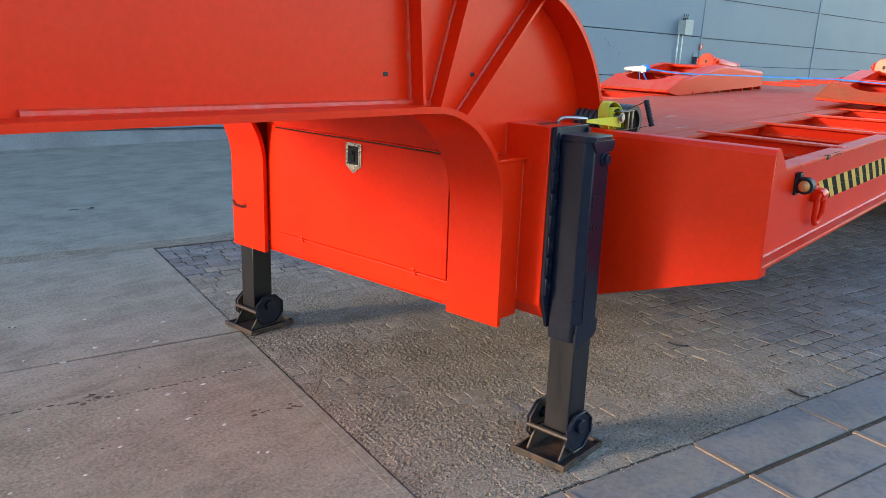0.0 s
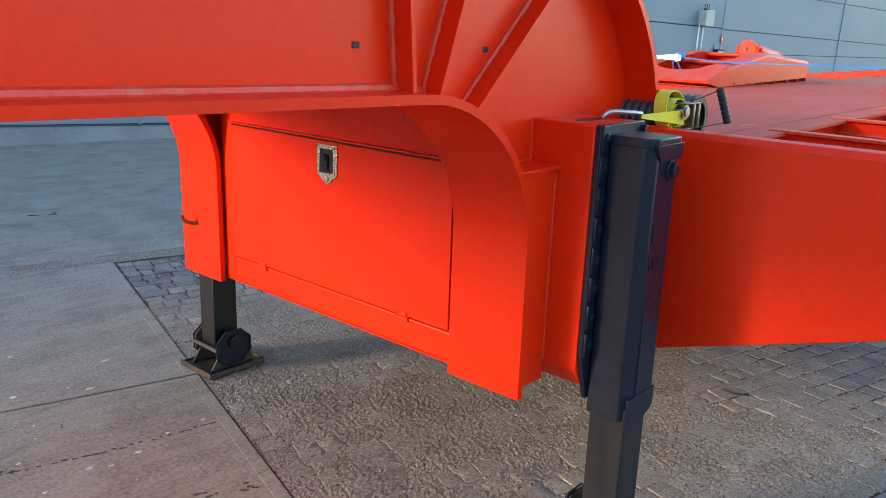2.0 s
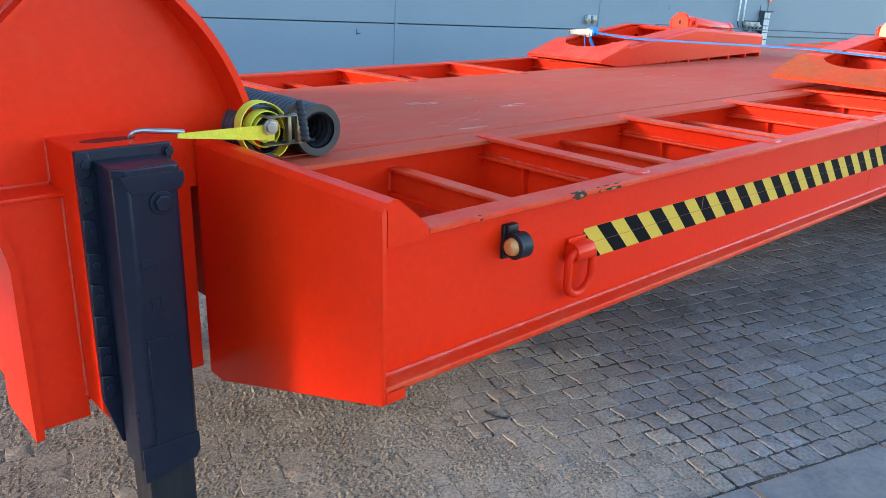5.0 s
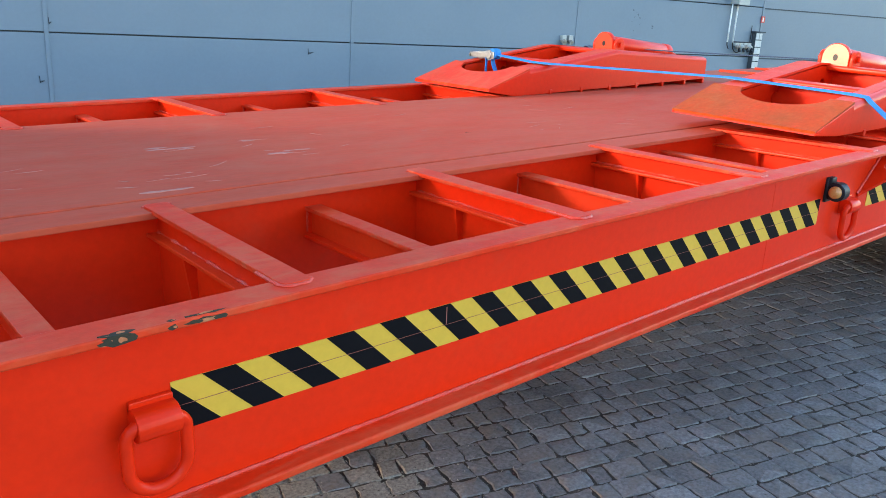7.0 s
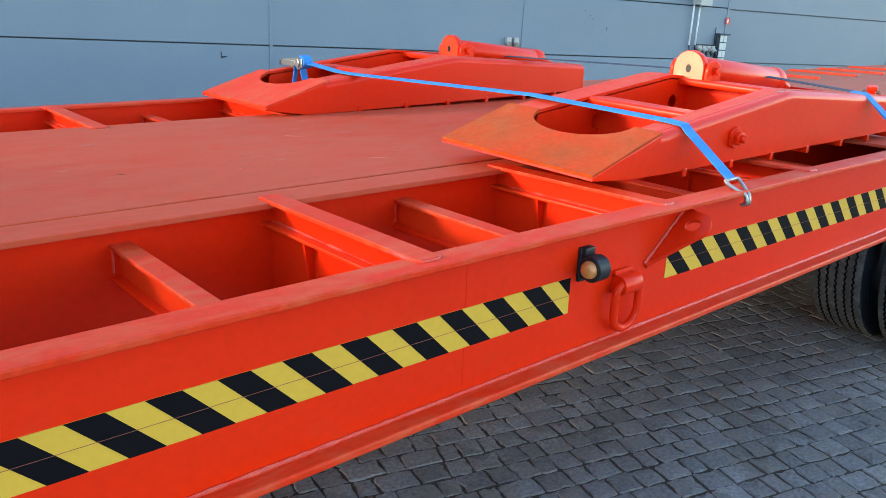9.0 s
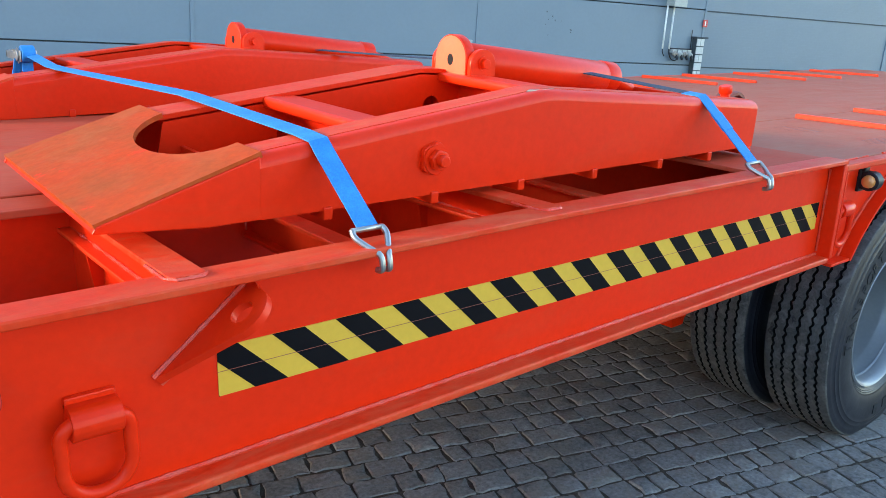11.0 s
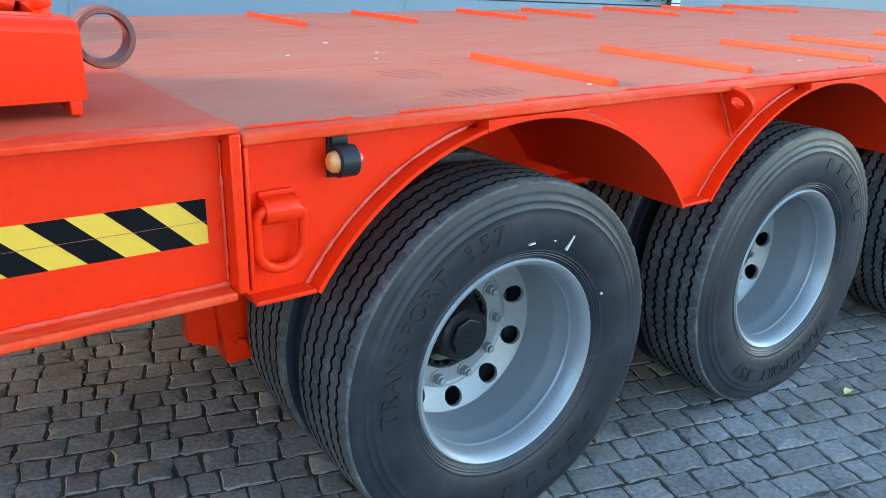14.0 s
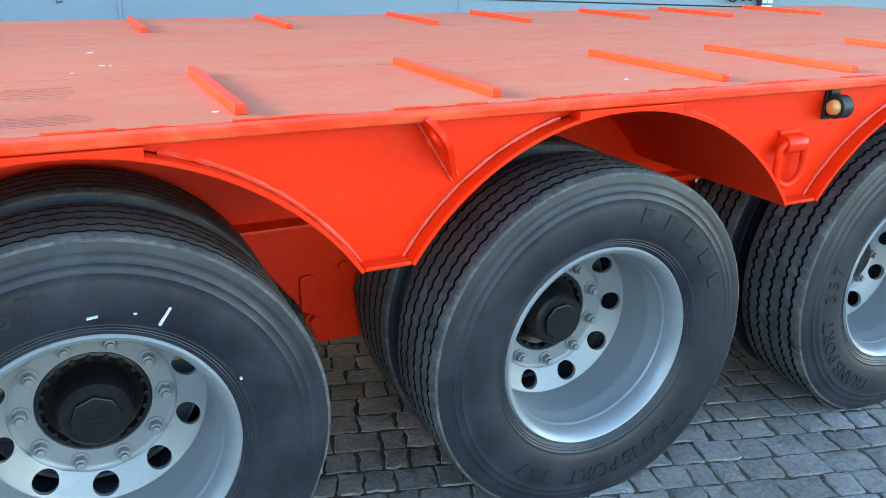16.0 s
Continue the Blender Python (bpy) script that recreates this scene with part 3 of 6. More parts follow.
def rear_side(near):
    def span(a, b):
        return (a, b) if near else (mirrored(b), mirrored(a))
    edge = [X_STEP + 0.0125] + [s for c in AXLES for s in (c - HALF, c + HALF)] + [X_TAIL]
    for i in range(0, len(edge), 2):
        xa, xb = edge[i], edge[i + 1]
        outline = [(xa, CUSP_Z + 0.006), (xb, CUSP_Z + 0.006)]
        if i < 6:
            c = AXLES[i // 2]
            half = arc(c, ARCH_Z, ARCH_R + 0.004, 180 - A0, 99, 12)
            outline += half + [(half[-1][0], REAR - 0.02)]
        else:
            outline += [(xb, REAR - 0.02)]
        if i > 0:
            c = AXLES[i // 2 - 1]
            half = arc(c, ARCH_Z, ARCH_R + 0.004, 81, A0, 12)
            outline += [(half[0][0], REAR - 0.02)] + half
        else:
            outline += [(xa, REAR - 0.02)]
        part("side_web", prism(outline, "y", *span(WEB, 0.012)), RED, trailer)
        part("cusp_plate", box(xa, xb, *span(FLANGE + 0.002, 0.16), CUSP_Z - 0.004, CUSP_Z + 0.007, 0.003), RED, trailer)
    for n, c in enumerate(AXLES):
        part("wheel_arch", strip(arc(c, ARCH_Z, ARCH_R, 180 - A0, A0, 40), 0.010, *span(FLANGE, 0.70)), RED, trailer)
        fill = arc(c, ARCH_Z, ARCH_R - 0.0095, 103, 77, 16)
        part("arch_crown", prism([(fill[0][0], REAR - 0.027)] + fill + [(fill[-1][0], REAR - 0.027)], "y", *span(FLANGE - 0.002, 0.0), 0.0015), RED, trailer)
        y = span(-0.003, 0)[0]
        for a, b in ((180 - A0, 105), (75, A0)):
            part("weld_bead", weld([(px, y, pz) for px, pz in arc(c, ARCH_Z, ARCH_R + 0.006, a, b, 14)], 0.006, 0.014, 20 + n), WELD, trailer)


rear_side(True)
rear_side(False)

# bars across the rear deck
CLEATS = (6.772, 7.402, 8.146, 8.68, 9.45, 10.08, 10.83)
for x in CLEATS:
    for y0, y1 in ((0.065, 0.725), (2.03, 2.69)):
        part("deck_cleat", prism([(y0, REAR), (y0, REAR + 0.018), (y0 + 0.004, REAR + 0.022), (y1 - 0.004, REAR + 0.022), (y1, REAR + 0.018), (y1, REAR)], "x", x - 0.013, x + 0.013, 0.002), ORANGE, trailer, "bright orange steel bar")


# ---- wheels ----
HUB_Z, TYRE_W = 0.508, 0.30


def tyre_parts():
    g = 0.016
    prof = [(0.296, 0.052), (0.304, 0.034), (0.318, 0.023), (0.323, 0.0195), (0.325, 0.0205), (0.330, 0.0165), (0.332, 0.0175), (0.338, 0.0135), (0.340, 0.0142), (0.347, 0.0105), (0.365, 0.006), (0.390, 0.0015), (0.415, 0.000), (0.440, 0.001),
            (0.456, 0.0035), (0.4575, 0.0030), (0.459, 0.0042), (0.476, 0.0085), (0.4775, 0.0080), (0.479, 0.0095), (0.496, 0.0145), (0.500, 0.0140), (0.504, 0.0150), (0.512, 0.0165), (0.520, 0.0185)]
    tread = [(0.520, 0.0185), (0.5265, 0.0215), (0.5305, 0.030)]
    for gy in (0.058, 0.102, 0.150, 0.198, 0.242):
        tread += [(0.532, gy - 0.0054), (0.532 - g, gy - 0.0036), (0.532 - g, gy + 0.0036), (0.532, gy + 0.0054)]
    tread += [(0.5305, TYRE_W - 0.030), (0.5265, TYRE_W - 0.0215), (0.520, TYRE_W - 0.0185)]
    back = [(r, TYRE_W - y) for r, y in prof[::-1]]
    wear = random.Random(17)
    nick = [wear.uniform(-0.0016, 0.0016) for _ in range(360)]

    def zig(j, k):
        if j in (1, 2, len(tread) - 3, len(tread) - 2):
            return nick[k] + 0.6 * nick[(k * 7 + j) % 360]
        if 3 <= j < len(tread) - 3:
            return (0.0036, 0.0022, -0.0036, -0.0020)[(k + 2 * ((j - 3) // 4)) % 4] + 1.1 * nick[(k + 31 * j) % 360]
        return 0
    side = join_bm(lathe(prof, 72), lathe(back, 72))
    band = lathe(tread, 360, zig)
    for b in (side, band):
        for v in b.verts:
            v.co.z = max(v.co.z, 0.0005 - HUB_Z)
    ribs = soft(mesh_of("tyre_tread", band, TREAD), 25)
    # groove faces are coloured near-black: the shade of their depth painted in
    ribs.materials.append(GROOVE_SHADE)
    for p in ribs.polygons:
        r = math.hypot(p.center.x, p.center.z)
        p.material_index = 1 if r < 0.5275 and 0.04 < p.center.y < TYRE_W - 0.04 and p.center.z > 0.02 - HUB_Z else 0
    return soft(mesh_of("tyre_wall", side, TYRE), 50), ribs


def rim_mesh():
    barrel = [(0.276, 0.085), (0.291, 0.052), (0.309, 0.038), (0.312, 0.028), (0.306, 0.022), (0.296, 0.027), (0.285, 0.050), (0.279, 0.080), (0.277, 0.118), (0.270, 0.134), (0.268, 0.150), (0.2670, 0.270), (0.262, 0.278), (0.2665, 0.286)]
    bm = lathe(barrel, 72)
    # dish with ten round hand holes
    yo, yi, ro, ri = 0.267, 0.300, 0.2610, 0.198
    disc = join_bm(lathe([(0.2675, 0.2645), (0.2645, 0.2650), (ro, yo)], 80), lathe([(ri, yi), (0.194, 0.304), (0.189, 0.3065), (0.184, 0.307), (0.138, 0.307), (0.136, 0.321)], 80))
    web_ = bmesh.new()
    for h in range(10):
        a0, a1 = 2 * math.pi * h / 10, 2 * math.pi * (h + 1) / 10
        mid, rc, rh = (a0 + a1) / 2, (ro + ri) / 2 + 0.0005, 0.0290

        def yat(r):
            return yi + (yo - yi) * (r - ri) / (ro - ri)
        hole, rim_pts, m = [], [], 32
        for k in range(m):
            t = 2 * math.pi * k / m
            pr, pa = rc + rh * math.cos(t), mid + 1.10 * rh * math.sin(t) / rc
            hole.append(web_.verts.new((pr * math.cos(pa), yat(pr), pr * math.sin(pa))))
            q = max(abs(math.cos(t)), abs(math.sin(t)))
            er, ea = rc + (ro - ri) / 2 * math.cos(t) / q, mid + (a1 - a0) / 2 * math.sin(t) / q
            rim_pts.append(web_.verts.new((er * math.cos(ea), yat(er), er * math.sin(ea))))
        for k in range(m):
            web_.faces.new((hole[k], hole[(k + 1) % m], rim_pts[(k + 1) % m], rim_pts[k]))
        lip = [web_.verts.new(v.co + Vector((0, 0.012, 0))) for v in hole]
        for k in range(m):
            web_.faces.new((hole[k], lip[k], lip[(k + 1) % m], hole[(k + 1) % m]))
    bmesh.ops.remove_doubles(web_, verts=web_.verts[:], dist=0.0004)
    bmesh.ops.recalc_face_normals(web_, faces=web_.faces[:])
    return soft(mesh_of("rim", join_bm(bm, disc, web_), RIM), 40)


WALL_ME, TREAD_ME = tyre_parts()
RIM_ME = rim_mesh()
NUT_ME = soft(mesh_of("wheel_nut", join_bm(rod((0, 0.283, 0), (0, 0.278, 0), 0.0225, 18, 0.001), rod((0, 0.278, 0), (0, 0.256, 0), 0.0165, 6, 0.002), rod((0, 0.256, 0), (0, 0.245, 0), 0.0105, 12, 0.002)), RIM))
hub_bits = [lathe([(0.137, 0.244), (0.135, 0.230), (0.126, 0.228), (0.120, 0.246), (0.098, 0.256), (0.090, 0.200), (0.084, 0.160), (0.075, 0.152), (0.0, 0.152)], 48)]
for k in range(20):
    a = 2 * math.pi * k / 20
    hub_bits.append(rod((0.124 * math.cos(a), 0.236, 0.124 * math.sin(a)), (0.124 * math.cos(a), 0.224, 0.124 * math.sin(a)), 0.008, 8))
hub_bits.append(rod((0, 0.153, 0), (0, 0.139, 0), 0.060, 8, 0.004))
for s in (-0.018, 0, 0.018):
    hub_bits.append(box(-0.03 + abs(s) * 0.4, 0.03 - abs(s) * 0.4, 0.1375, 0.140, s - 0.004, s + 0.004, 0))
hub_all = join_bm(*hub_bits)
bmesh.ops.translate(hub_all, verts=hub_all.verts[:], vec=(0, 0.080, 0))
HUB_ME = soft(mesh_of("hub", hub_all, HUB))


def sidewall_writing(word, start, sweep, size, radius=0.415):
    """Raised characters that run clockwise round the tyre's outer wall, tops outward; one bmesh each."""
    out, n = [], len(word)
    for i, ch in enumerate(word):
        if ch == " ":
            continue
        a = radians(start - sweep * i / max(n - 1, 1))
        if ch == "#":
            b = box(-size * 0.30, size * 0.30, 0, size * 0.72, -0.0013, 0.0013, 0)
        else:
            me = letters(ch, size, 0.0012)[0]
            b = bmesh.new()
            b.from_mesh(me)
            bpy.data.meshes.remove(me)
        m = Matrix.Rotation(-a + math.pi / 2, 4, "Y") @ Matrix.Translation((0, -0.0010, radius - size * 0.36)) @ Matrix.Rotation(radians(90), 4, "X")
        bmesh.ops.transform(b, matrix=m, verts=b.verts[:])
        out.append(b)
    return out


def wheel(x, y, outward, name_label, words, turn=0.0):
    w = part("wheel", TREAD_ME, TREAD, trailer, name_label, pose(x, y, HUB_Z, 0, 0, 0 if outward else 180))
    base = pose(x, y, HUB_Z, 0, 0, 0 if outward else 180)
    spin = base @ Matrix.Rotation(radians(turn), 4, "Y")
    part("tyre_wall", WALL_ME, TYRE, w, "black rubber sidewall", base)
    part("rim", RIM_ME, RIM, w, "silver painted dished steel rim", spin)
    if outward is not None and words is not None:
        part("hub", HUB_ME, HUB, w, "black greasy axle hub", spin)
        for k in range(10):
            part("wheel_nut", NUT_ME, RIM, w, "", spin @ Matrix.Rotation(radians(36 * k), 4, "Y") @ Matrix.Translation((0.1675, 0.024, 0)))
        for word, start, sweep, size in words:
            for bm in sidewall_writing(word, start, sweep, size):
                bmesh.ops.transform(bm, matrix=base, verts=bm.verts[:])
                part("raised_mark" if "#" in word else "raised_letter", bm, BLACK_RUBBER, w)
    return w


W_OUT, W_IN = -0.025, 0.330
marks = [[("TRANSPORT 357", 184, 82, 0.070), ("#####", -40, 50, 0.06)], [("#####", 75, 52, 0.060), ("TRANSPORT 357", -44, 84, 0.070)], [("TRANSPORT 357", 250, 84, 0.070), ("#####", 110, 50, 0.06)]]
for n, c in enumerate(AXLES):
    wheel(c, W_OUT, True, "black truck tyre on a silver dished rim", marks[n], (1, 17, 9)[n])
    wheel(c, W_IN + 0.30, False, "inner twin tyre, black and dusty", None)
    wheel(c, mirrored(W_IN + 0.30), True, "inner twin tyre, black and dusty", None)
    wheel(c, mirrored(W_OUT), False, "black truck tyre on a silver dished rim", None)
    part("axle", rod((c, 0.3, HUB_Z), (c, 2.45, HUB_Z), 0.07, 20), BLACK_STEEL, trailer, "black round axle beam")
    part("brake_drum", rod((c, 0.36, HUB_Z), (c, 0.58, HUB_Z), 0.20, 32), BLACK_STEEL, trailer)
# chalk ticks on the first tyre
for ax, az, ln, wd, rot in ((6.566, 0.850, 0.058, 0.006, 55), (6.422, 0.868, 0.022, 0.004, 5), (6.505, 0.862, 0.007, 0.003, 5), (6.71, 0.66, 0.006, 0.005, 20)):
    b = box(-ln / 2, ln / 2, -0.0006, 0.006, -wd / 2, wd / 2, 0)
    bmesh.ops.transform(b, matrix=pose(ax, W_OUT + 0.0015, az, 0, -rot, 0), verts=b.verts[:])
    part("chalk_mark", b, MARK, trailer)

# suspension hangers
for n, x in enumerate((5.855, 7.195, 8.535, 9.875)):
    for y in (0.70, 2.05):
        if n == 0:
            shape = [(x - 0.10, 0.90), (x + 0.14, 0.90), (x + 0.055, 0.37), (x - 0.035, 0.37)]
        else:
            shape = [(x - 0.38, 0.781), (x + 0.13, 0.781), (x + 0.085, 0.66), (x + 0.02, 0.53), (x + 0.045, 0.35), (x - 0.11, 0.35), (x - 0.15, 0.47)]
        h = part("spring_hanger", prism(shape, "y", y - 0.04, y + 0.06, 0.006), RED, trailer, "red welded suspension hanger")
        if n == 0:
            part("stop_plate", prism([(x - 0.14, 0.46), (x - 0.05, 0.42), (x - 0.05, 0.56), (x - 0.14, 0.60)], "y", y - 0.01, y + 0.05, 0.003), RED, h)
        else:
            part("stop_plate", prism([(x - 0.165, 0.48), (x - 0.100, 0.45), (x - 0.100, 0.575), (x - 0.125, 0.605), (x - 0.165, 0.60)], "y", y - 0.055, y - 0.038, 0.004), RED, h)
            part("bolt", join_bm(hex_bolt((x + 0.055, y - 0.04, 0.70), (0, -1, 0), 0.026, 0.03), rod((x + 0.055, y - 0.04, 0.70), (x + 0.055, y - 0.048, 0.70), 0.045, 20, 0.002)), RED, h)
        part("bolt", hex_bolt((x - 0.12 * (n > 0), y - 0.04, 0.44), (0, -1, 0), 0.022, 0.03), RED, h)
        part("bolt", hex_bolt((x + 0.03 * (n == 0) - 0.02, y - 0.04, 0.62), (0, -1, 0), 0.018, 0.025), RED, h)
        part("weld_bead", weld([(x - 0.09 - 0.26 * (n > 0), y - 0.041, 0.778), (x + 0.10, y - 0.041, 0.778)], 0.006, 0.012, 60 + n), WELD, h)
for c in AXLES:
    part("leaf_spring", box(c - 0.55, c + 0.55, 0.70, 0.78, 0.57, 0.62, 0.004), BLACK_STEEL, trailer)
    part("inner_guard", box(c - 0.45, c + 0.45, 0.690, 0.698, 0.86, 1.20, 0), RED, trailer)


# ---- side fittings ----
def side_lamp(x, z):
    y = WEB - 0.004
    lamp = part("side_lamp", join_bm(box(x - 0.020, x + 0.026, y - 0.006, y + 0.006, z - 0.046, z + 0.046, 0.003), box(x - 0.016, x + 0.024, y - 0.018, y, z + 0.026, z + 0.047, 0.005),
                                     tube([(x - 0.018, y - 0.036, z - 0.004), (x - 0.016, y - 0.036, z - 0.004), (x + 0.024, y - 0.036, z - 0.004), (x + 0.026, y - 0.036, z - 0.004)], [0.030, 0.034, 0.034, 0.030], 28),
                                     box(x - 0.012, x + 0.02, y - 0.03, y, z - 0.036, z + 0.03, 0.004)), BLACK_RUBBER, trailer, "black rubber marker lamp with an amber and a red lens")
    for sgn, mat, nm in ((-1, AMBER, "amber_lens"), (1, RED_LENS, "red_lens")):
        x0 = x - 0.018 if sgn < 0 else x + 0.026
        pts, rad = [], []
        for k in range(7):
            t = k / 6 * math.pi / 2
            pts.append((x0 + sgn * 0.019 * math.sin(t), y - 0.036, z - 0.004))
            rad.append(max(0.0235 * math.cos(t) ** 0.6, 0.001))
        part(nm, tube(pts, rad, 24), mat, lamp, "", None, 60)


def lashing_ring(x, z):
    """x: middle; z: the bracket's top."""
    y = WEB
    br = part("lashing_ring", join_bm(box(x - 0.036, x + 0.040, y - 0.012, y, z - 0.012, z + 0.008, 0.003),
                                      prism([(y, z - 0.002)] + [(y - 0.026 - 0.026 * math.sin(radians(a)), z - 0.030 + 0.028 * math.cos(radians(a))) for a in range(0, 181, 20)] + [(y, z - 0.058)], "x", x - 0.036, x + 0.040, 0.002)), RED, trailer, "red painted lashing ring in its bracket")
    hw, hh, cr = 0.052, 0.062, 0.030
    cz = z - 0.095
    pts = []
    for cx_, cz_, a0 in ((hw - cr, hh - 0.02, 0), (-(hw - cr), hh - 0.02, 90), (-(hw - 0.05), -(hh - 0.05), 180), (hw - 0.05, -(hh - 0.05), 270)):
        rr = cr if a0 < 180 else 0.05
        for k in range(7):
            a = radians(a0 + 15 * k)
            pts.append((x + cx_ + rr * math.cos(a), y - 0.030 - 0.004 * math.sin(a), cz + cz_ + rr * math.sin(a)))
    part("ring", tube(pts, 0.0115, 12, closed=True), RED, br, "", None, 80)


for x, z in ((0.247, 1.150), (3.045, 1.153), (5.855, 1.170), (8.50, 1.172)):
    side_lamp(x, z)
for x, z in ((0.525, 1.101), (3.212, 1.100), (5.712, 1.108), (8.350, 1.097)):
    lashing_ring(x, z)


def holed_plate(outline, centre, radius, thick):
    """A flat plate with a round hole, in x and y, thick along z."""
    bm = bmesh.new()
    edges = []
    for loop in (outline, [(centre[0] + radius * math.cos(k * math.pi / 9), centre[1] + radius * math.sin(k * math.pi / 9)) for k in range(18)]):
        vs = [bm.verts.new((a, b, -thick / 2)) for a, b in loop]
        edges += [bm.edges.new((vs[i - 1], vs[i])) for i in range(len(vs))]
    bmesh.ops.triangle_fill(bm, edges=edges, use_beauty=True, use_dissolve=False)
    up = bmesh.ops.extrude_face_region(bm, geom=bm.faces[:])
    bmesh.ops.translate(bm, verts=[g for g in up["geom"] if isinstance(g, bmesh.types.BMVert)], vec=(0, 0, thick))
    bmesh.ops.recalc_face_normals(bm, faces=bm.faces[:])
    return bm


def lashing_eye(x0, z0, x1, z1):
    """A welded fin with a hole; its foot runs from (x0, z0) up to (x1, z1) on the web."""
    d = Vector((x1 - x0, 0, z1 - z0))
    L = d.length
    cs, ch, rr_ = L - 0.056, 0.060, 0.050
    lobe = [(cs + rr_ * math.cos(radians(a)), ch + rr_ * math.sin(radians(a))) for a in range(-15, 136, 15)]
    bm = holed_plate([(0, 0), (L, 0), (L, 0.022)] + lobe + [(0.012, 0.016), (0, 0.010)], (cs, ch), 0.022, 0.014)
    e1, e3 = d.normalized(), Vector((0, -1, 0))
    e2 = e3.cross(e1)
    m = Matrix(((e1.x, e3.x, e2.x, x0), (e1.y, e3.y, e2.y, WEB + 0.002), (e1.z, e3.z, e2.z, z0), (0, 0, 0, 1)))
    bmesh.ops.transform(bm, matrix=m, verts=bm.verts[:])
    eye = part("lashing_eye", bm, RED, trailer, "red welded lashing eye plate")
    for k in (-1, 1):
        part("weld_bead", weld([Vector((x0, WEB - 0.003, z0)) + e2 * 0.008 * k, Vector((x1, WEB - 0.003, z1)) + e2 * 0.008 * k], 0.0055, 0.012, 5), WELD, eye)


lashing_eye(3.320, 1.095, 3.495, 1.235)
lashing_eye(7.255, 1.072, 7.153, 1.238)


# hazard tape: two rows of yellow and black slanted fields
def hazard_tape(x0, x1, z0, z1, anchor, period, rise=0.0):
    lean = 0.096
    first_black = (anchor - x0) % period - period / 2
    y = WEB - 0.0016
    zm = (z0 + z1) / 2

    def arch(bm):
        for v in bm.verts:
            v.co.z += rise * (x1 - v.co.x) / (x1 - x0)
        return bm
    back = part("hazard_tape", arch(box(x0, x1, y, WEB + 0.001, z0, z1, 0)), TAPE_Y, trailer, "yellow and black hazard tape in two rows")
    for row, (za, zb) in enumerate(((zm + 0.0003, z1), (z0, zm - 0.0003))):
        k = -2
        while x0 + k * period + first_black < x1 + 0.1:
            xs = x0 + first_black + k * period
            def sx(z):
                return xs + lean * (z1 - z) / (z1 - z0)
            quad = [(sx(zb), zb), (sx(zb) + period / 2, zb), (sx(za) + period / 2, za), (sx(za), za)]
            # keep inside the tape's ends
            poly = quad
            for lim, sgn in ((x0, 1), (x1, -1)):
                out = []
                for i, p in enumerate(poly):
                    q = poly[i - 1]
                    inp, inq = sgn * (p[0] - lim) >= 0, sgn * (q[0] - lim) >= 0
                    if inp != inq:
                        t = (lim - q[0]) / (p[0] - q[0])
                        out.append((lim, q[1] + t * (p[1] - q[1])))
                    if inp:
                        out.append(p)
                poly = out
                if len(poly) < 3:
                    break
            if len(poly) >= 3:
                part("black_stripe", arch(prism(poly, "y", y - 0.0008, y + 0.0004)), TAPE_K, back)
            k += 1
    part("tape_joint", arch(box(x0, x1, y - 0.0010, y, zm - 0.0004, zm + 0.0004, 0)), SCUFF, back)
    if x0 < 1.0:
        part("tape_joint", box(1.194, 1.1965, y - 0.0012, y, zm + 0.002, z1 - 0.006, 0), SCUFF, back)


hazard_tape(0.565, 3.002, 1.0255, 1.122, 0.6875, 0.1296)
hazard_tape(3.425, 5.570, 1.0245, 1.117, 3.860, 0.1322, 0.010)

# chipped paint on the top flange
rnd = random.Random(5)
for cx, half, tall, n in ((0.472, 0.040, 0.0090, 5), (0.622, 0.044, 0.0060, 5), (0.560, 0.012, 0.0050, 2), (0.105, 0.008, 0.003, 1)):
    for k in range(n):
        x = cx + rnd.uniform(-0.6, 0.6) * half * (k > 0)
        r = half * (0.75 if k == 0 else rnd.uniform(0.2, 0.45))
        q = [i * math.pi / 5 for i in range(10)]
        rough = [rnd.uniform(0.55, 1.15) for _ in q]
        mat = (RUST_CHIP, CHIP_PAINT, RUST_CHIP)[k % 3]
        side = [(x + r * e * math.cos(a), top_z(x) - 0.0085 + tall * e * math.sin(a) * (1 if k == 0 else 0.6)) for a, e in zip(q, rough)]
        part("paint_chip", prism(side, "y", FLANGE - 0.0006 - 0.0003 * k, FLANGE + 0.004), mat, near_flange)
        if k != 3:
            flat = [(x + 0.9 * r * e * math.cos(a), FLANGE + 0.0075 + (0.9 if k == 0 else 0.4) * tall * e * math.sin(a)) for a, e in zip(q, rough[::-1])]
            part("paint_chip", prism(flat, "z", top_z(x) - 0.004, top_z(x) + 0.0006 + 0.0003 * k), mat, near_flange)
# pale flecks on the rear deck
for x, y, r in ((6.232, 1.037, 0.009), (6.53, 1.344, 0.010), (6.462, 0.846, 0.007), (6.547, 0.987, 0.011), (6.57, 0.975, 0.006), (6.73, 0.12, 0.009), (7.9, 0.2, 0.007)):
    part("paint_fleck", prism([(x + r * rnd.uniform(0.6, 1.2) * math.cos(a), y + r * rnd.uniform(0.6, 1.2) * math.sin(a)) for a in [i * math.pi / 4 for i in range(8)]], "z", REAR - 0.001, REAR + 0.0012), MARK, trailer)


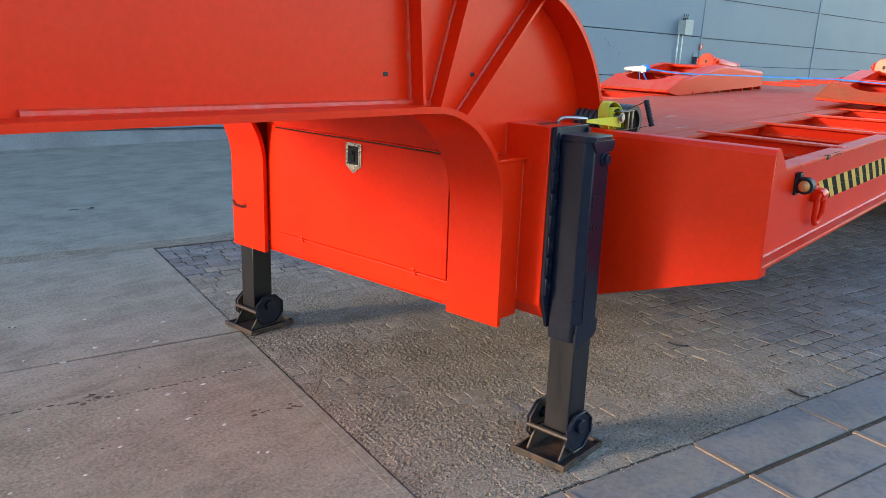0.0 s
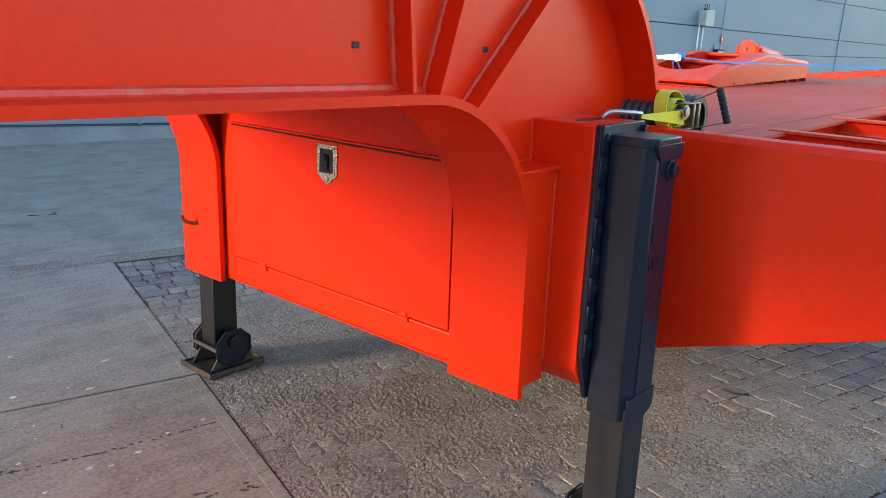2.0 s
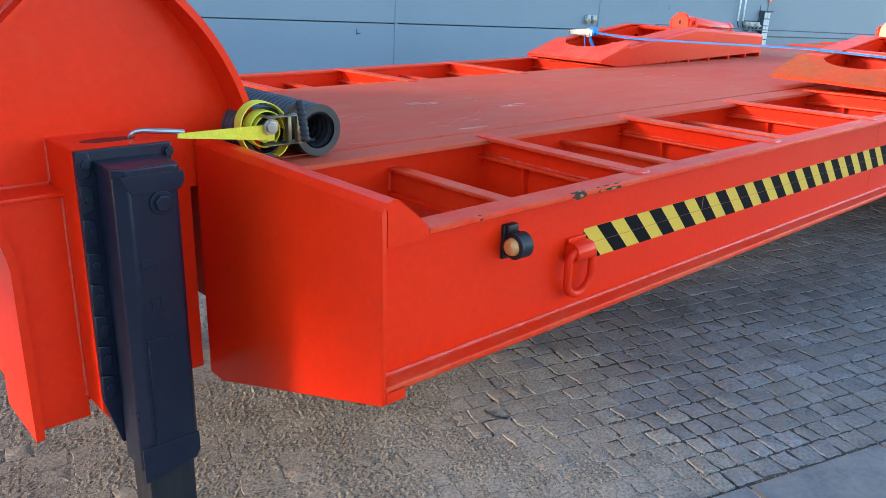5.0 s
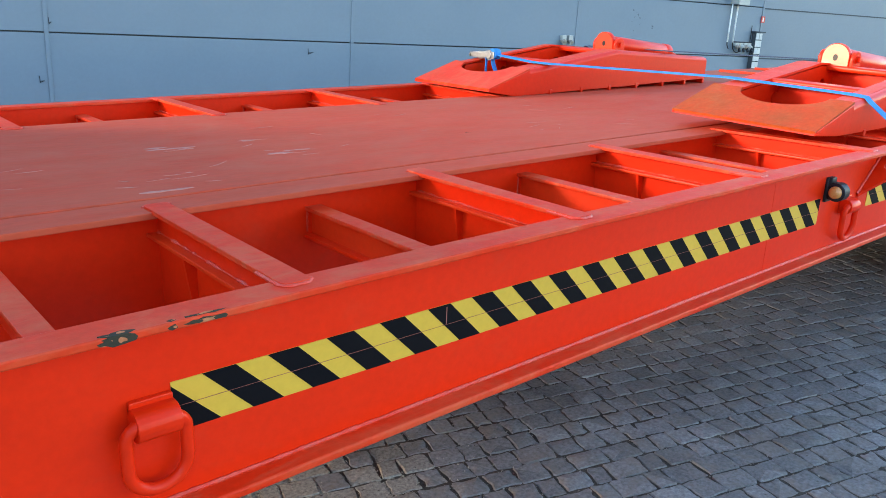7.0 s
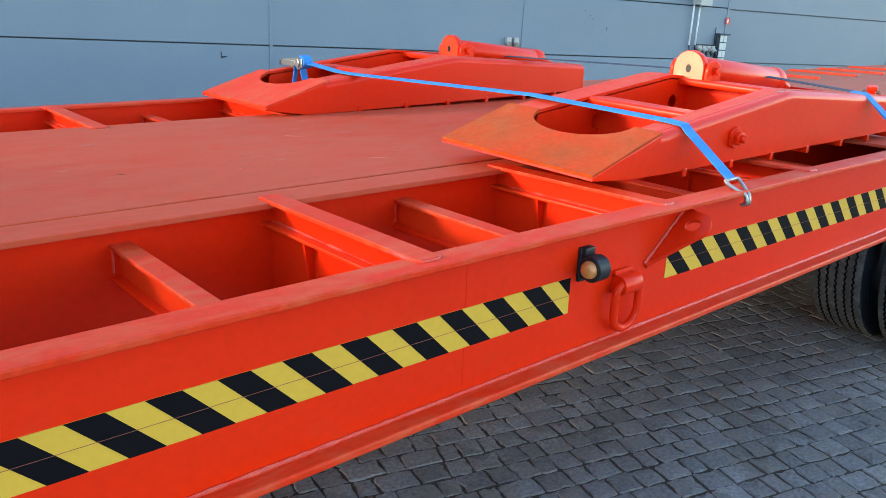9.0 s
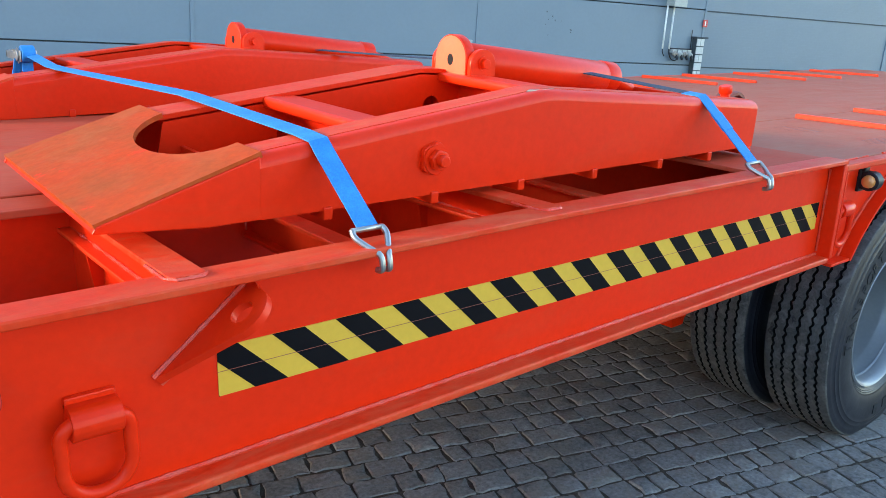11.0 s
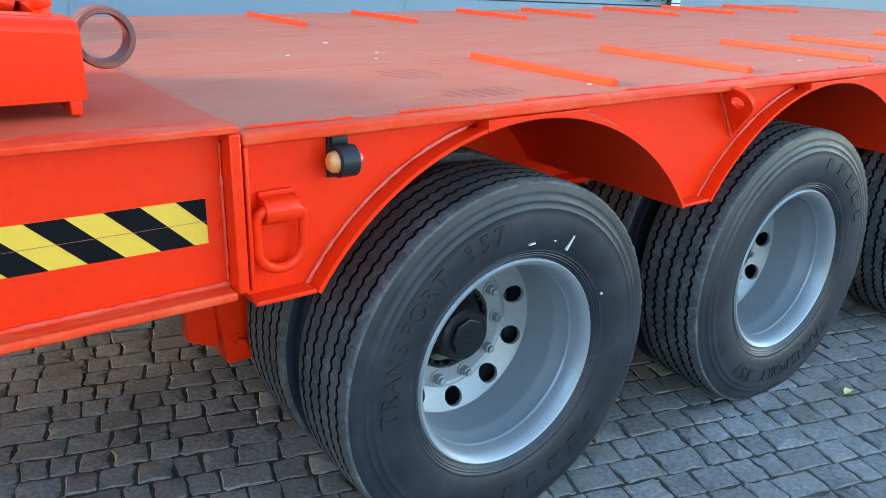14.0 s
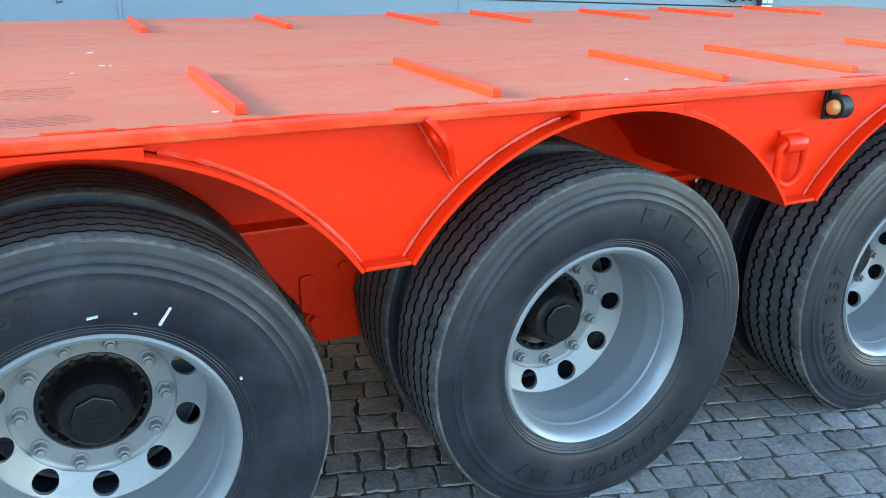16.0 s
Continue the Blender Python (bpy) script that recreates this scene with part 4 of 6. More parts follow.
# pale scratches on the bed's deck
for k in range(40):
    x, y = rnd.choice(((0.9, 0.95), (1.25, 1.38), (1.45, 1.14), (2.1, 1.3), (2.8, 1.1))) if k % 2 else (rnd.uniform(0.3, 3.4), rnd.uniform(0.80, 1.9))
    x, y = x + rnd.gauss(0, 0.09), y + rnd.gauss(0, 0.06)
    ln, wd, a = rnd.uniform(0.015, 0.06), rnd.uniform(0.0012, 0.0035), rnd.gauss(-0.1, 0.5)
    n, pts = 9, []
    for q in range(2 * n):
        t = (q if q < n else 2 * n - 1 - q) / (n - 1) * 2 - 1
        w = (1 if q < n else -1) * wd * (1 - t * t) * rnd.uniform(0.3, 1.1) + 0.10 * ln * t * t
        pts.append((x + ln * t * math.cos(a) - w * math.sin(a), y + ln * t * math.sin(a) + w * math.cos(a)))
    part("deck_scratch", prism(pts, "z", DECK - 0.001, DECK + 0.0027), SCRATCH, trailer)
# rubbed streaks on the rear deck
SCUFFS = ((6.27, 6.47, 0.42, 0.58), (6.23, 6.49, 0.09, 0.19))
for x0, x1, y0, y1 in SCUFFS:
    for k in range(7):
        y = y0 + (y1 - y0) * k / 6
        cut = 0.25 * abs(k - 3) / 3 * (x1 - x0)
        a, b = x0 + cut * rnd.uniform(0.3, 1.0), x1 - cut * rnd.uniform(0.3, 1.0)
        h = 0.0035 * rnd.uniform(0.5, 1.2)
        part("scuff_mark", prism([(a, y), ((a + b) / 2, y - h), (b, y), ((a + b) / 2, y + h)], "z", REAR - 0.001, REAR + 0.0008), SCUFF, trailer)

# ---- the gooseneck ----
NECK_Y = 1.630
F_OUT, F_IN, N_WEB = 0.748, 1.015, 0.860
NECK_FRONT, NECK_TOP = -4.8, 1.900
arc_c, arc_r = (-0.70, 1.225), 0.675
low = [(NECK_FRONT, 1.520), (-2.4, 1.478), (-1.7, 1.466), (-1.17, 1.458)] + arc(-1.150, 1.018, 0.440, 88, 6, 18)[1:] + [(-0.712, 0.985), (-0.712, 0.577)]
up = [(NECK_FRONT, NECK_TOP)] + arc(*arc_c, arc_r, 90, 0, 30) + [(-0.025, 1.18)]


def neck_beam(near):
    def span(a, b):
        return (a, b) if near else (2 * NECK_Y - b, 2 * NECK_Y - a)

    def yy(y):
        return y if near else 2 * NECK_Y - y
    part("neck_bottom_flange", strip(low, 0.022, *span(F_OUT, F_IN)), RED, trailer, "curved orange-red gooseneck flange", None, 30)
    part("neck_top_flange", strip(up, 0.020, *span(F_OUT, F_IN)), RED, trailer, "", None, 30)
    inner = [(px, pz) for px, pz in low[:-1]] + [(-0.712, 0.595), (-0.205, 0.595), (-0.205, 1.18), (-0.033, 1.18)] + [(px - 0.008, pz - 0.008) for px, pz in up[:-1]][::-1]
    part("neck_web", prism(inner, "y", *span(N_WEB, N_WEB + 0.014)), RED, trailer)
    # ribs that fan out on the web
    for (xa, za), (xb, zb), th in (((-1.137, 1.458), (-1.172, 1.893), 0.012), ((-1.048, 1.446), (-0.893, 1.893), 0.012), ((-0.912, 1.402), (-0.455, 1.845), 0.012)):
        d = Vector((xb - xa, zb - za)).normalized() * th / 2
        quad = [(xa - d.y, za + d.x), (xa + d.y, za - d.x), (xb + d.y, zb - d.x), (xb - d.y, zb + d.x)]
        part("neck_rib", prism(quad, "y", *span(0.798, N_WEB)), RED, trailer)
        for s in (-1, 1):
            off = Vector((-d.y, d.x)) * 1.5 * s
            part("weld_bead", weld([(xa + off.x, yy(N_WEB - 0.003), za + off.y), (xb + off.x, yy(N_WEB - 0.003), zb + off.y)], 0.0075, 0.014, 31), WELD, trailer)
    part("weld_bead", tube([(px, yy(N_WEB - 0.002), pz + 0.004) for px, pz in low[1:12]], 0.014, 8), WELD, trailer)
    # the web is uncut: black blocks paint in the dark inside its slots
    for hx, hz in ((-1.262, 1.558), (-0.816, 1.551)):
        part("web_slot", box(hx - 0.012, hx + 0.012, *span(N_WEB - 0.0015, N_WEB + 0.01), hz - 0.008, hz + 0.008, 0.003), BLACK_STEEL, trailer)
    # box-side plate with its shelf, and the post that carries the leg
    part("side_plate", prism([(-0.585, 0.595), (-0.585, 1.232)] + [(px, pz) for px, pz in low if px > -0.78 and pz < 1.232] + [(-0.712, 0.595)], "y", *span(0.770, 0.780)), RED, trailer)
    part("shelf_plate", box(-0.766, -0.580, *span(0.752, N_WEB), 1.232, 1.244, 0.003), RED, trailer)
    post = part("leg_post", prism([(-0.585, 0.655), (-0.585, 1.365), (-0.350, 1.365), (-0.350, 0.595), (-0.545, 0.595)], "y", *span(0.655, 0.882), 0.006), RED, trailer, "boxed red steel post that carries the landing leg")
    # black oval on the closed post top, painting in the slot's dark inside
    part("post_slot", prism([(-0.467 + 0.070 * math.cos(a), yy(0.745) + 0.028 * math.sin(a)) for a in [i * math.pi / 10 for i in range(20)]], "z", 1.358, 1.3662), HUB, post)
    for line in ([(-0.587, yy(0.772), 0.66), (-0.587, yy(0.772), 1.225)], [(-0.585, yy(0.862), 1.25), (-0.585, yy(0.862), 1.36)], [(-0.58, yy(0.880), 1.366), (-0.355, yy(0.880), 1.366)], [(-0.74, yy(N_WEB - 0.003), 1.247), (-0.59, yy(N_WEB - 0.003), 1.247)]):
        part("weld_bead", weld(line, 0.005, 0.012, 35), WELD, trailer)
    return post


neck_beam(True)
neck_beam(False)
part("neck_floor", box(NECK_FRONT, -0.72, F_IN - 0.05, 2 * NECK_Y - F_IN + 0.05, 1.500, 1.510, 0), RED, trailer)
part("neck_roof", strip(up[1:], 0.010, F_IN - 0.02, 2 * NECK_Y - F_IN + 0.02), RED, trailer, "", None, 30)
part("neck_roof", box(NECK_FRONT, -0.70, F_IN - 0.05, 2 * NECK_Y - F_IN + 0.05, 1.880, 1.890, 0), RED, trailer)
part("neck_rear_plate", box(-0.05, -0.038, F_IN - 0.02, 2 * NECK_Y - F_IN + 0.02, 0.70, 1.55, 0), RED, trailer)

# tool box between the neck beams
BX = -0.703
locker = part("tool_locker", join_bm(box(BX, BX + 0.012, F_IN - 0.01, 2.245, 0.595, 1.505, 0.002), box(BX, -0.20, F_IN - 0.01, 2.245, 0.590, 0.602, 0.002)), RED, trailer, "orange-red tool locker with a hinged door")
door = part("locker_door", box(BX - 0.010, BX - 0.001, 1.040, 2.170, 0.702, 1.222, 0.003), RED, locker, "smooth orange-red hinged door")
# black strips along the door paint in the shade of its gaps
part("door_gap", box(BX - 0.0035, BX + 0.002, 1.034, 2.176, 1.221, 1.229, 0), HUB, locker)
part("rain_lip", box(BX - 0.016, BX - 0.001, 1.03, 2.18, 1.2295, 1.2345, 0.001), RED, locker)
part("door_gap", box(BX - 0.0025, BX + 0.002, 1.033, 1.040, 0.699, 1.07, 0), HUB, locker)
part("hinge_rod", rod((BX - 0.008, 1.01, 0.694), (BX - 0.008, 2.18, 0.694), 0.0055, 8), RED, locker)
for y in (1.235, 1.985):
    part("hinge", join_bm(rod((BX - 0.011, y - 0.03, 0.694), (BX - 0.011, y + 0.03, 0.694), 0.0095, 10), box(BX - 0.016, BX - 0.006, y - 0.02, y + 0.02, 0.697, 0.714, 0.002)), RED, locker)
ly, lz, lx = 1.600, 1.150, BX - 0.012
lock = part("door_lock", prism([(ly - 0.050, lz + 0.062), (ly + 0.050, lz + 0.062), (ly + 0.050, lz - 0.040), (ly, lz - 0.075), (ly - 0.050, lz - 0.040)], "x", lx - 0.004, lx + 0.002, 0.001), CHROME, door, "bright metal recessed paddle lock")
# a flat black pad gives the recess its dark by colour, not depth
part("lock_recess", box(lx - 0.0055, lx - 0.0035, ly - 0.036, ly + 0.036, lz - 0.034, lz + 0.048, 0.0005), HUB, lock)
part("lock_paddle", join_bm(box(lx - 0.012, lx - 0.005, ly - 0.012, ly + 0.020, lz - 0.024, lz + 0.030, 0.003), rod((lx - 0.020, ly + 0.002, lz + 0.018), (lx - 0.005, ly + 0.002, lz + 0.018), 0.011, 14, 0.002)), BLACK_STEEL, lock)
part("lock_frame", join_bm(box(lx - 0.007, lx - 0.003, ly - 0.042, ly - 0.035, lz - 0.036, lz + 0.054, 0.001), box(lx - 0.007, lx - 0.003, ly + 0.035, ly + 0.042, lz - 0.036, lz + 0.054, 0.001),
                           box(lx - 0.007, lx - 0.003, ly - 0.042, ly + 0.042, lz + 0.048, lz + 0.055, 0.001), box(lx - 0.007, lx - 0.003, ly - 0.042, ly + 0.042, lz - 0.041, lz - 0.034, 0.001)), CHROME, lock)
part("lock_cylinder", rod((lx - 0.010, ly, lz - 0.054), (lx - 0.003, ly, lz - 0.054), 0.010, 14, 0.001), CHROME, lock)
# the hook's dull dark red is its shade, put into the colour
part("cable_hook", tube(smooth_line([(BX - 0.014, 2.395, 0.890), (BX - 0.016, 2.395, 0.815), (BX - 0.040, 2.405, 0.795), (BX - 0.075, 2.425, 0.807), (BX - 0.085, 2.43, 0.832)], 5), 0.0078, 8), RUSTY_SHADED_RED, trailer)


# landing legs
def landing_leg(flip):
    def yy(y):
        return y if not flip else 2 * NECK_Y - y

    def span(a, b):
        return (a, b) if not flip else (yy(b), yy(a))
    x0, x1, y0, y1 = -0.543, -0.390, 0.500, 0.632
    c = 0.028
    oct_ = [(x0, yy(y1)), (x0, yy(y0 + c)), (x0 + c, yy(y0)), (x1 - 0.012, yy(y0)), (x1, yy(y0 + 0.012)), (x1, yy(y1))]
    leg = part("landing_leg", prism(oct_, "z", 0.520, 1.330, 0.004), BLACK_STEEL, trailer, "black painted steel landing leg, wound down")
    part("leg_cap", prism([(px + (0.005 if px > -0.468 else -0.003), py + (0.004 if py > 0.57 else -0.004) * (1 if not flip else 1)) for px, py in oct_], "z", 1.314, 1.340, 0.004), BLACK_STEEL, leg)
    part("cap_flap", prism([(-0.533, 1.323), (-0.380, 1.323), (-0.380, 1.296), (-0.393, 1.278), (-0.508, 1.278), (-0.523, 1.296)], "y", *span(y0 - 0.006, y0 + 0.004), 0.001), BLACK_STEEL, leg)
    part("mounting_plate", prism([(-0.586, 0.70), (-0.586, 1.366), (-0.346, 1.366), (-0.346, 0.70), (-0.398, 0.56), (-0.548, 0.56)], "y", *span(0.636, 0.652), 0.003), BLACK_STEEL, leg)
    for k in range(8):
        z = 1.333 - 0.085 * k
        part("bolt", hex_bolt((-0.566, yy(0.636), z), (0, -1 if not flip else 1, 0), 0.012, 0.014), BLACK_STEEL, leg)
        part("bolt_pad", prism([(-0.585, z - 0.038), (-0.555, z - 0.030), (-0.552, z), (-0.555, z + 0.030), (-0.585, z + 0.036)], "y", *span(0.628, 0.637), 0.003), BLACK_STEEL, leg)
    part("bolt", hex_bolt((-0.358, yy(0.636), 1.343), (0, -1 if not flip else 1, 0), 0.012, 0.014), BLACK_STEEL, leg)
    part("crank_stub", rod((-0.440, yy(y0 + 0.004), 1.250), (-0.440, yy(y0 - 0.020), 1.250), 0.022, 6, 0.003), BLACK_STEEL, leg)
    part("crank_collar", rod((-0.440, yy(y0 + 0.004), 1.250), (-0.440, yy(y0 - 0.007), 1.250), 0.030, 20, 0.002), BLACK_STEEL, leg)
    for za, zb, xa, xb in ((1.093, 1.113, -0.503, -0.438), (1.053, 1.090, -0.503, -0.496), (0.978, 1.008, -0.508, -0.492), (0.978, 1.008, -0.486, -0.470), (0.978, 1.008, -0.464, -0.448), (0.885, 0.900, -0.508, -0.443), (0.60, 0.885, -0.508, -0.502)):
        part("embossed_bar", box(xa, xb, *span(y0 - 0.003, y0 + 0.002), za, zb, 0.0012), BLACK_STEEL, leg)
    part("tube_skirt", prism([(-0.546, 0.500), (-0.546, 0.60), (-0.392, 0.60), (-0.392, 0.545), (-0.404, 0.532), (-0.424, 0.522), (-0.508, 0.500)], "y", *span(y0 - 0.003, y0 + 0.004), 0.001), BLACK_STEEL, leg)
    part("inner_tube", prism([(-0.532, yy(0.510)), (-0.406, yy(0.510)), (-0.406, yy(0.626)), (-0.532, yy(0.626))], "z", 0.110, 0.56, 0.006), INNER_LEG, leg, "greased bare steel inner leg tube")
    # swivel foot
    cx, cy = -0.470, yy(0.588)
    foot = part("foot_plate", join_bm(box(-0.623, -0.320, cy - 0.128, cy + 0.128, 0.004, 0.016, 0.003), box(-0.623, -0.615, cy - 0.128, cy + 0.128, 0.012, 0.032, 0.002), box(-0.328, -0.320, cy - 0.128, cy + 0.128, 0.012, 0.032, 0.002)), RUSTY, leg, "rusty black steel foot plate on the ground")
    octo = [(cx + 0.098 * math.cos(radians(22.5 + 45 * k)) * 1.0, 0.118 + 0.088 * math.sin(radians(22.5 + 45 * k))) for k in range(8)]
    for s in (-1, 1):
        part("foot_cheek", prism(octo, "y", cy + s * 0.090 - 0.005, cy + s * 0.090 + 0.005, 0.003), RUSTY if s > 0 else BLACK_STEEL, foot)
        part("cheek_rim", tube([(px, cy + s * 0.098, pz) for px, pz in octo], 0.006, 8, closed=True), BLACK_STEEL, foot)
        part("pivot_cap", rod((cx, cy + s * 0.085, 0.145), (cx, cy + s * 0.112, 0.145), 0.030, 20, 0.004), BLACK_STEEL, foot)
        part("foot_web", prism([(cx - 0.12, 0.014), (cx + 0.12, 0.014), (cx + 0.06, 0.10), (cx - 0.06, 0.10)], "y", cy + s * 0.078 - 0.004, cy + s * 0.078 + 0.004), RUSTY, foot)
        part("side_lip", box(-0.618, -0.323, cy + s * 0.120 - 0.004, cy + s * 0.120 + 0.004, 0.012, 0.026, 0.002), RUSTY, foot)
    part("pivot_pin", rod((cx, cy - 0.10, 0.145), (cx, cy + 0.10, 0.145), 0.018, 14), BLACK_STEEL, foot)
    part("stop_rod", rod((cx - 0.088, cy - 0.10, 0.118), (cx - 0.088, cy + 0.10, 0.118), 0.011, 12), RUSTY, foot)


landing_leg(False)
landing_leg(True)


# ---- loading ramps lying on the bed ----
def loading_ramp(y_out, y_in, dx, eye_at, paints, label, low=0.0):
    s = 1 if y_in > y_out else -1
    lo, hi = min(y_out, y_in), max(y_out, y_in)
    r = thing("loading_ramp", (4.3 + dx, (lo + hi) / 2, DECK), label, "ramp", "loading ramps on the bed")

    def zt(x):
        x -= dx
        return 1.512 + (1.446 - 1.512) * (x - 4.41) / 0.95 if x > 4.41 else 1.412 + (1.512 - 1.412) * (x - 3.61) / 0.80
    for n, y in enumerate((y_out, y_in - s * 0.012)):
        a, b = sorted((y, y + s * 0.012))
        wide = (0.100, 0.148)[n]
        face, way = (y_out, s) if n == 0 else (y_in, -s)
        part("tip_side", prism([(3.292 + dx, 1.300), (3.50 + dx, 1.283 - low), (3.612 + dx, 1.2834 - low * 0.94), (3.612 + dx, 1.4105), (3.30 + dx, 1.314)], "y", a, b, 0.003), RED, r)
        # one bent plate: upright side, rounded shoulder, flat top
        bend, wall_t = 0.026, 0.011
        stations = [(3.610, 1.4120), (4.00, 1.4608), (4.375, 1.5077), (4.400, 1.5098), (4.425, 1.5098), (4.45, 1.5088), (4.80, 1.4849), (5.405, 1.4430), (5.418, 1.4390)]
        bm, rings = bmesh.new(), []
        for px, pz in stations:
            foot = 1.2834 + (px - 3.61) * 0.0043 - low * max(0.0, 1 - (px - 3.5) / 1.86)
            out = [(0.0, foot)] + [(bend - bend * math.cos(radians(q)), pz - bend + bend * math.sin(radians(q))) for q in range(0, 91, 15)] + [(wide, pz)]
            back = [(wide, pz - wall_t)] + [(bend - (bend - wall_t) * math.cos(radians(q)), pz - bend + (bend - wall_t) * math.sin(radians(q))) for q in range(90, -1, -15)] + [(wall_t, foot)]
            rings.append([bm.verts.new((px + dx, face + way * h, z)) for h, z in out + back])
        for A, B in zip(rings, rings[1:]):
            for k in range(len(A)):
                bm.faces.new((A[k], A[(k + 1) % len(A)], B[(k + 1) % len(A)], B[k]))
        bm.faces.new(rings[0])
        bm.faces.new(rings[-1][::-1])
        bmesh.ops.recalc_face_normals(bm, faces=bm.faces[:])
        part("bent_rail", bm, RED, r, "bent red side rail with a rounded shoulder")
        part("top_scuff", strip([(px + dx, pz + 0.0012) for px, pz in stations], 0.003, *sorted((face + way * 0.030, face + way * (wide - 0.001)))), RED_WORN, r, "dusty worn top of the rail")
        back = face + way * (wide - 0.008)
        for outline, hole in (([(3.60, 1.300), (4.20, 1.300), (4.20, 1.468), (3.62, 1.396)], (3.955, 1.350)), ([(4.20, 1.300), (5.36, 1.300), (5.36, 1.430), (4.41, 1.494), (4.20, 1.468)], (4.449, 1.398))):
            bm = holed_plate(outline, hole, 0.031, 0.008)
            bmesh.ops.transform(bm, matrix=Matrix(((1, 0, 0, dx), (0, 0, 1, back), (0, 1, 0, 0), (0, 0, 0, 1))), verts=bm.verts[:])
            bmesh.ops.recalc_face_normals(bm, faces=bm.faces[:])
            part("inner_plate", bm, RED, r)
    # bent tip plate with its scalloped edge
    ym, rad = (y_out + y_in - 0.048 * s) / 2, 0.205
    L = 0.335
    scallop = [(L, lo + 0.004), (L, ym - rad)] + [(L - 0.62 * rad * math.sin(radians(a)), ym - rad * math.cos(radians(a))) for a in range(10, 171, 10)] + [(L, ym + rad), (L, hi - 0.004)]
    tip = prism([(0.0, lo + 0.002), (0.0, hi - 0.002)] + scallop[::-1], "z", -0.006, 0.006)
    bmesh.ops.transform(tip, matrix=pose(3.297 + dx, 0, 1.312, 0, -math.degrees(math.atan2(0.102, 0.32)), 0), verts=tip.verts[:])
    part("tip_plate", tip, paints[0], r, "rubbed ramp tip with a scalloped edge")
    part("under_plate", prism([(3.296, 1.300), (3.62, 1.282), (3.62, 1.290), (3.30, 1.310)], "y", lo + 0.012, hi - 0.012) if not dx else prism([(3.296 + dx, 1.300), (3.50 + dx, 1.284 - low), (3.62 + dx, 1.284 - low), (3.62 + dx, 1.290), (3.30 + dx, 1.310)], "y", lo + 0.012, hi - 0.012), RED, r)
    part("cross_plate", box(3.66 + dx, 3.672 + dx, lo + 0.012, hi - 0.012, 1.29, 1.335, 0), RED, r)
    for x, w in ((3.935, 0.10), (4.52, 0.10)):
        part("cross_rail", box(x + dx - w / 2, x + dx + w / 2, lo + 0.012, hi - 0.012, zt(x + dx) - 0.034, zt(x + dx) - 0.005, 0.010, 4), RED, r)
        part("cross_web", box(x + dx + w / 2 - 0.012, x + dx + w / 2 - 0.002, lo + 0.012, hi - 0.012, 1.30, zt(x + dx) - 0.03, 0), RED, r)
    part("rear_plate", box(4.70 + dx, 5.365 + dx, lo + 0.08, hi - 0.08, 1.395, 1.405, 0.002), RED, r)
    part("end_plate", box(5.396 + dx, 5.412 + dx, lo + 0.012, hi - 0.012, 1.298, 1.432, 0.004), RED, r)
    for x in (3.76, 4.045, 4.325, 4.608, 4.905, 5.165, 5.395):
        x += 0.025 * (5.0 - x) if dx and x < 5.0 else 0
        part("tread_bar", box(x + dx - 0.011, x + dx + 0.011, lo - 0.006, hi + 0.006, DECK + 0.007 + (0 if not dx else -0.004), 1.292, 0.003), RED, r)
    eye = [(0.064, -0.022), (0.061, -0.03), (0.051, -0.03), (0.048, -0.022), (0.048, 0.022), (0.051, 0.03), (0.061, 0.03), (0.064, 0.022), (0.064, -0.022)]
    ring = lathe(eye, 32)
    bmesh.ops.translate(ring, verts=ring.verts[:], vec=(5.490 + dx, y_out + 0.15 * s, 1.392))
    part("rod_eye", ring, RUSTY_SHADED_RED, r, "worn steel eye at the end of the lift cylinder", None, 40)
    part("eye_shank", rod((5.38 + dx, y_out + 0.15 * s, 1.394), (5.435 + dx, y_out + 0.15 * s, 1.393), 0.030, 20), RED, r)
    part("end_bolt", hex_bolt((5.410 + dx, (lo + hi) / 2 - 0.2 * s, 1.37), (1, 0, 0), 0.03, 0.03, 12), BLACK_STEEL, r)
    if not dx:
        lobed = [((0.037 + 0.0025 * math.cos(5 * q)) * math.cos(q) + 4.036, (0.037 + 0.0025 * math.cos(5 * q)) * math.sin(q) + 1.370) for q in [k * math.pi / 20 for k in range(40)]]
        pin = part("pivot_pin", prism(lobed, "y", y_out - s * 0.013, y_out + s * 0.001, 0.002), RED, r, "rounded pivot plate with a nut")
        part("nut", join_bm(hex_bolt((4.036, y_out - s * 0.012, 1.370), (0, -s, 0), 0.025, 0.020), rod((4.036, y_out - s * 0.03, 1.370), (4.036, y_out - s * 0.050, 1.370), 0.014, 14, 0.003)), RED, pin)
    # lift cylinder: eye plate, lugs and tube
    ex, eye_y, ez, er = eye_at

    def lobe(q):
        return [(eye_y - q, ez - 0.054)] + [(eye_y - q * math.cos(radians(a)), ez + q * math.sin(radians(a))) for a in range(0, 181, 10)] + [(eye_y + q, ez - 0.054)]
    e = part("eye_plate", prism(lobe(er), "x", ex - 0.012, ex + 0.022, 0.003), RED, r, "rounded red eye plate with a hole")
    part("eye_face", prism(lobe(er - 0.004), "x", ex - 0.0128, ex - 0.010), paints[1], e, "bare glossy face of the eye plate")
    # a black disc on the face stands for the dark of the hole
    part("eye_hole", prism([(eye_y + 0.013 * math.cos(a), ez + 0.017 * math.sin(a)) for a in [i * math.pi / 8 for i in range(16)]], "x", ex - 0.0135, ex - 0.005), HUB, e)
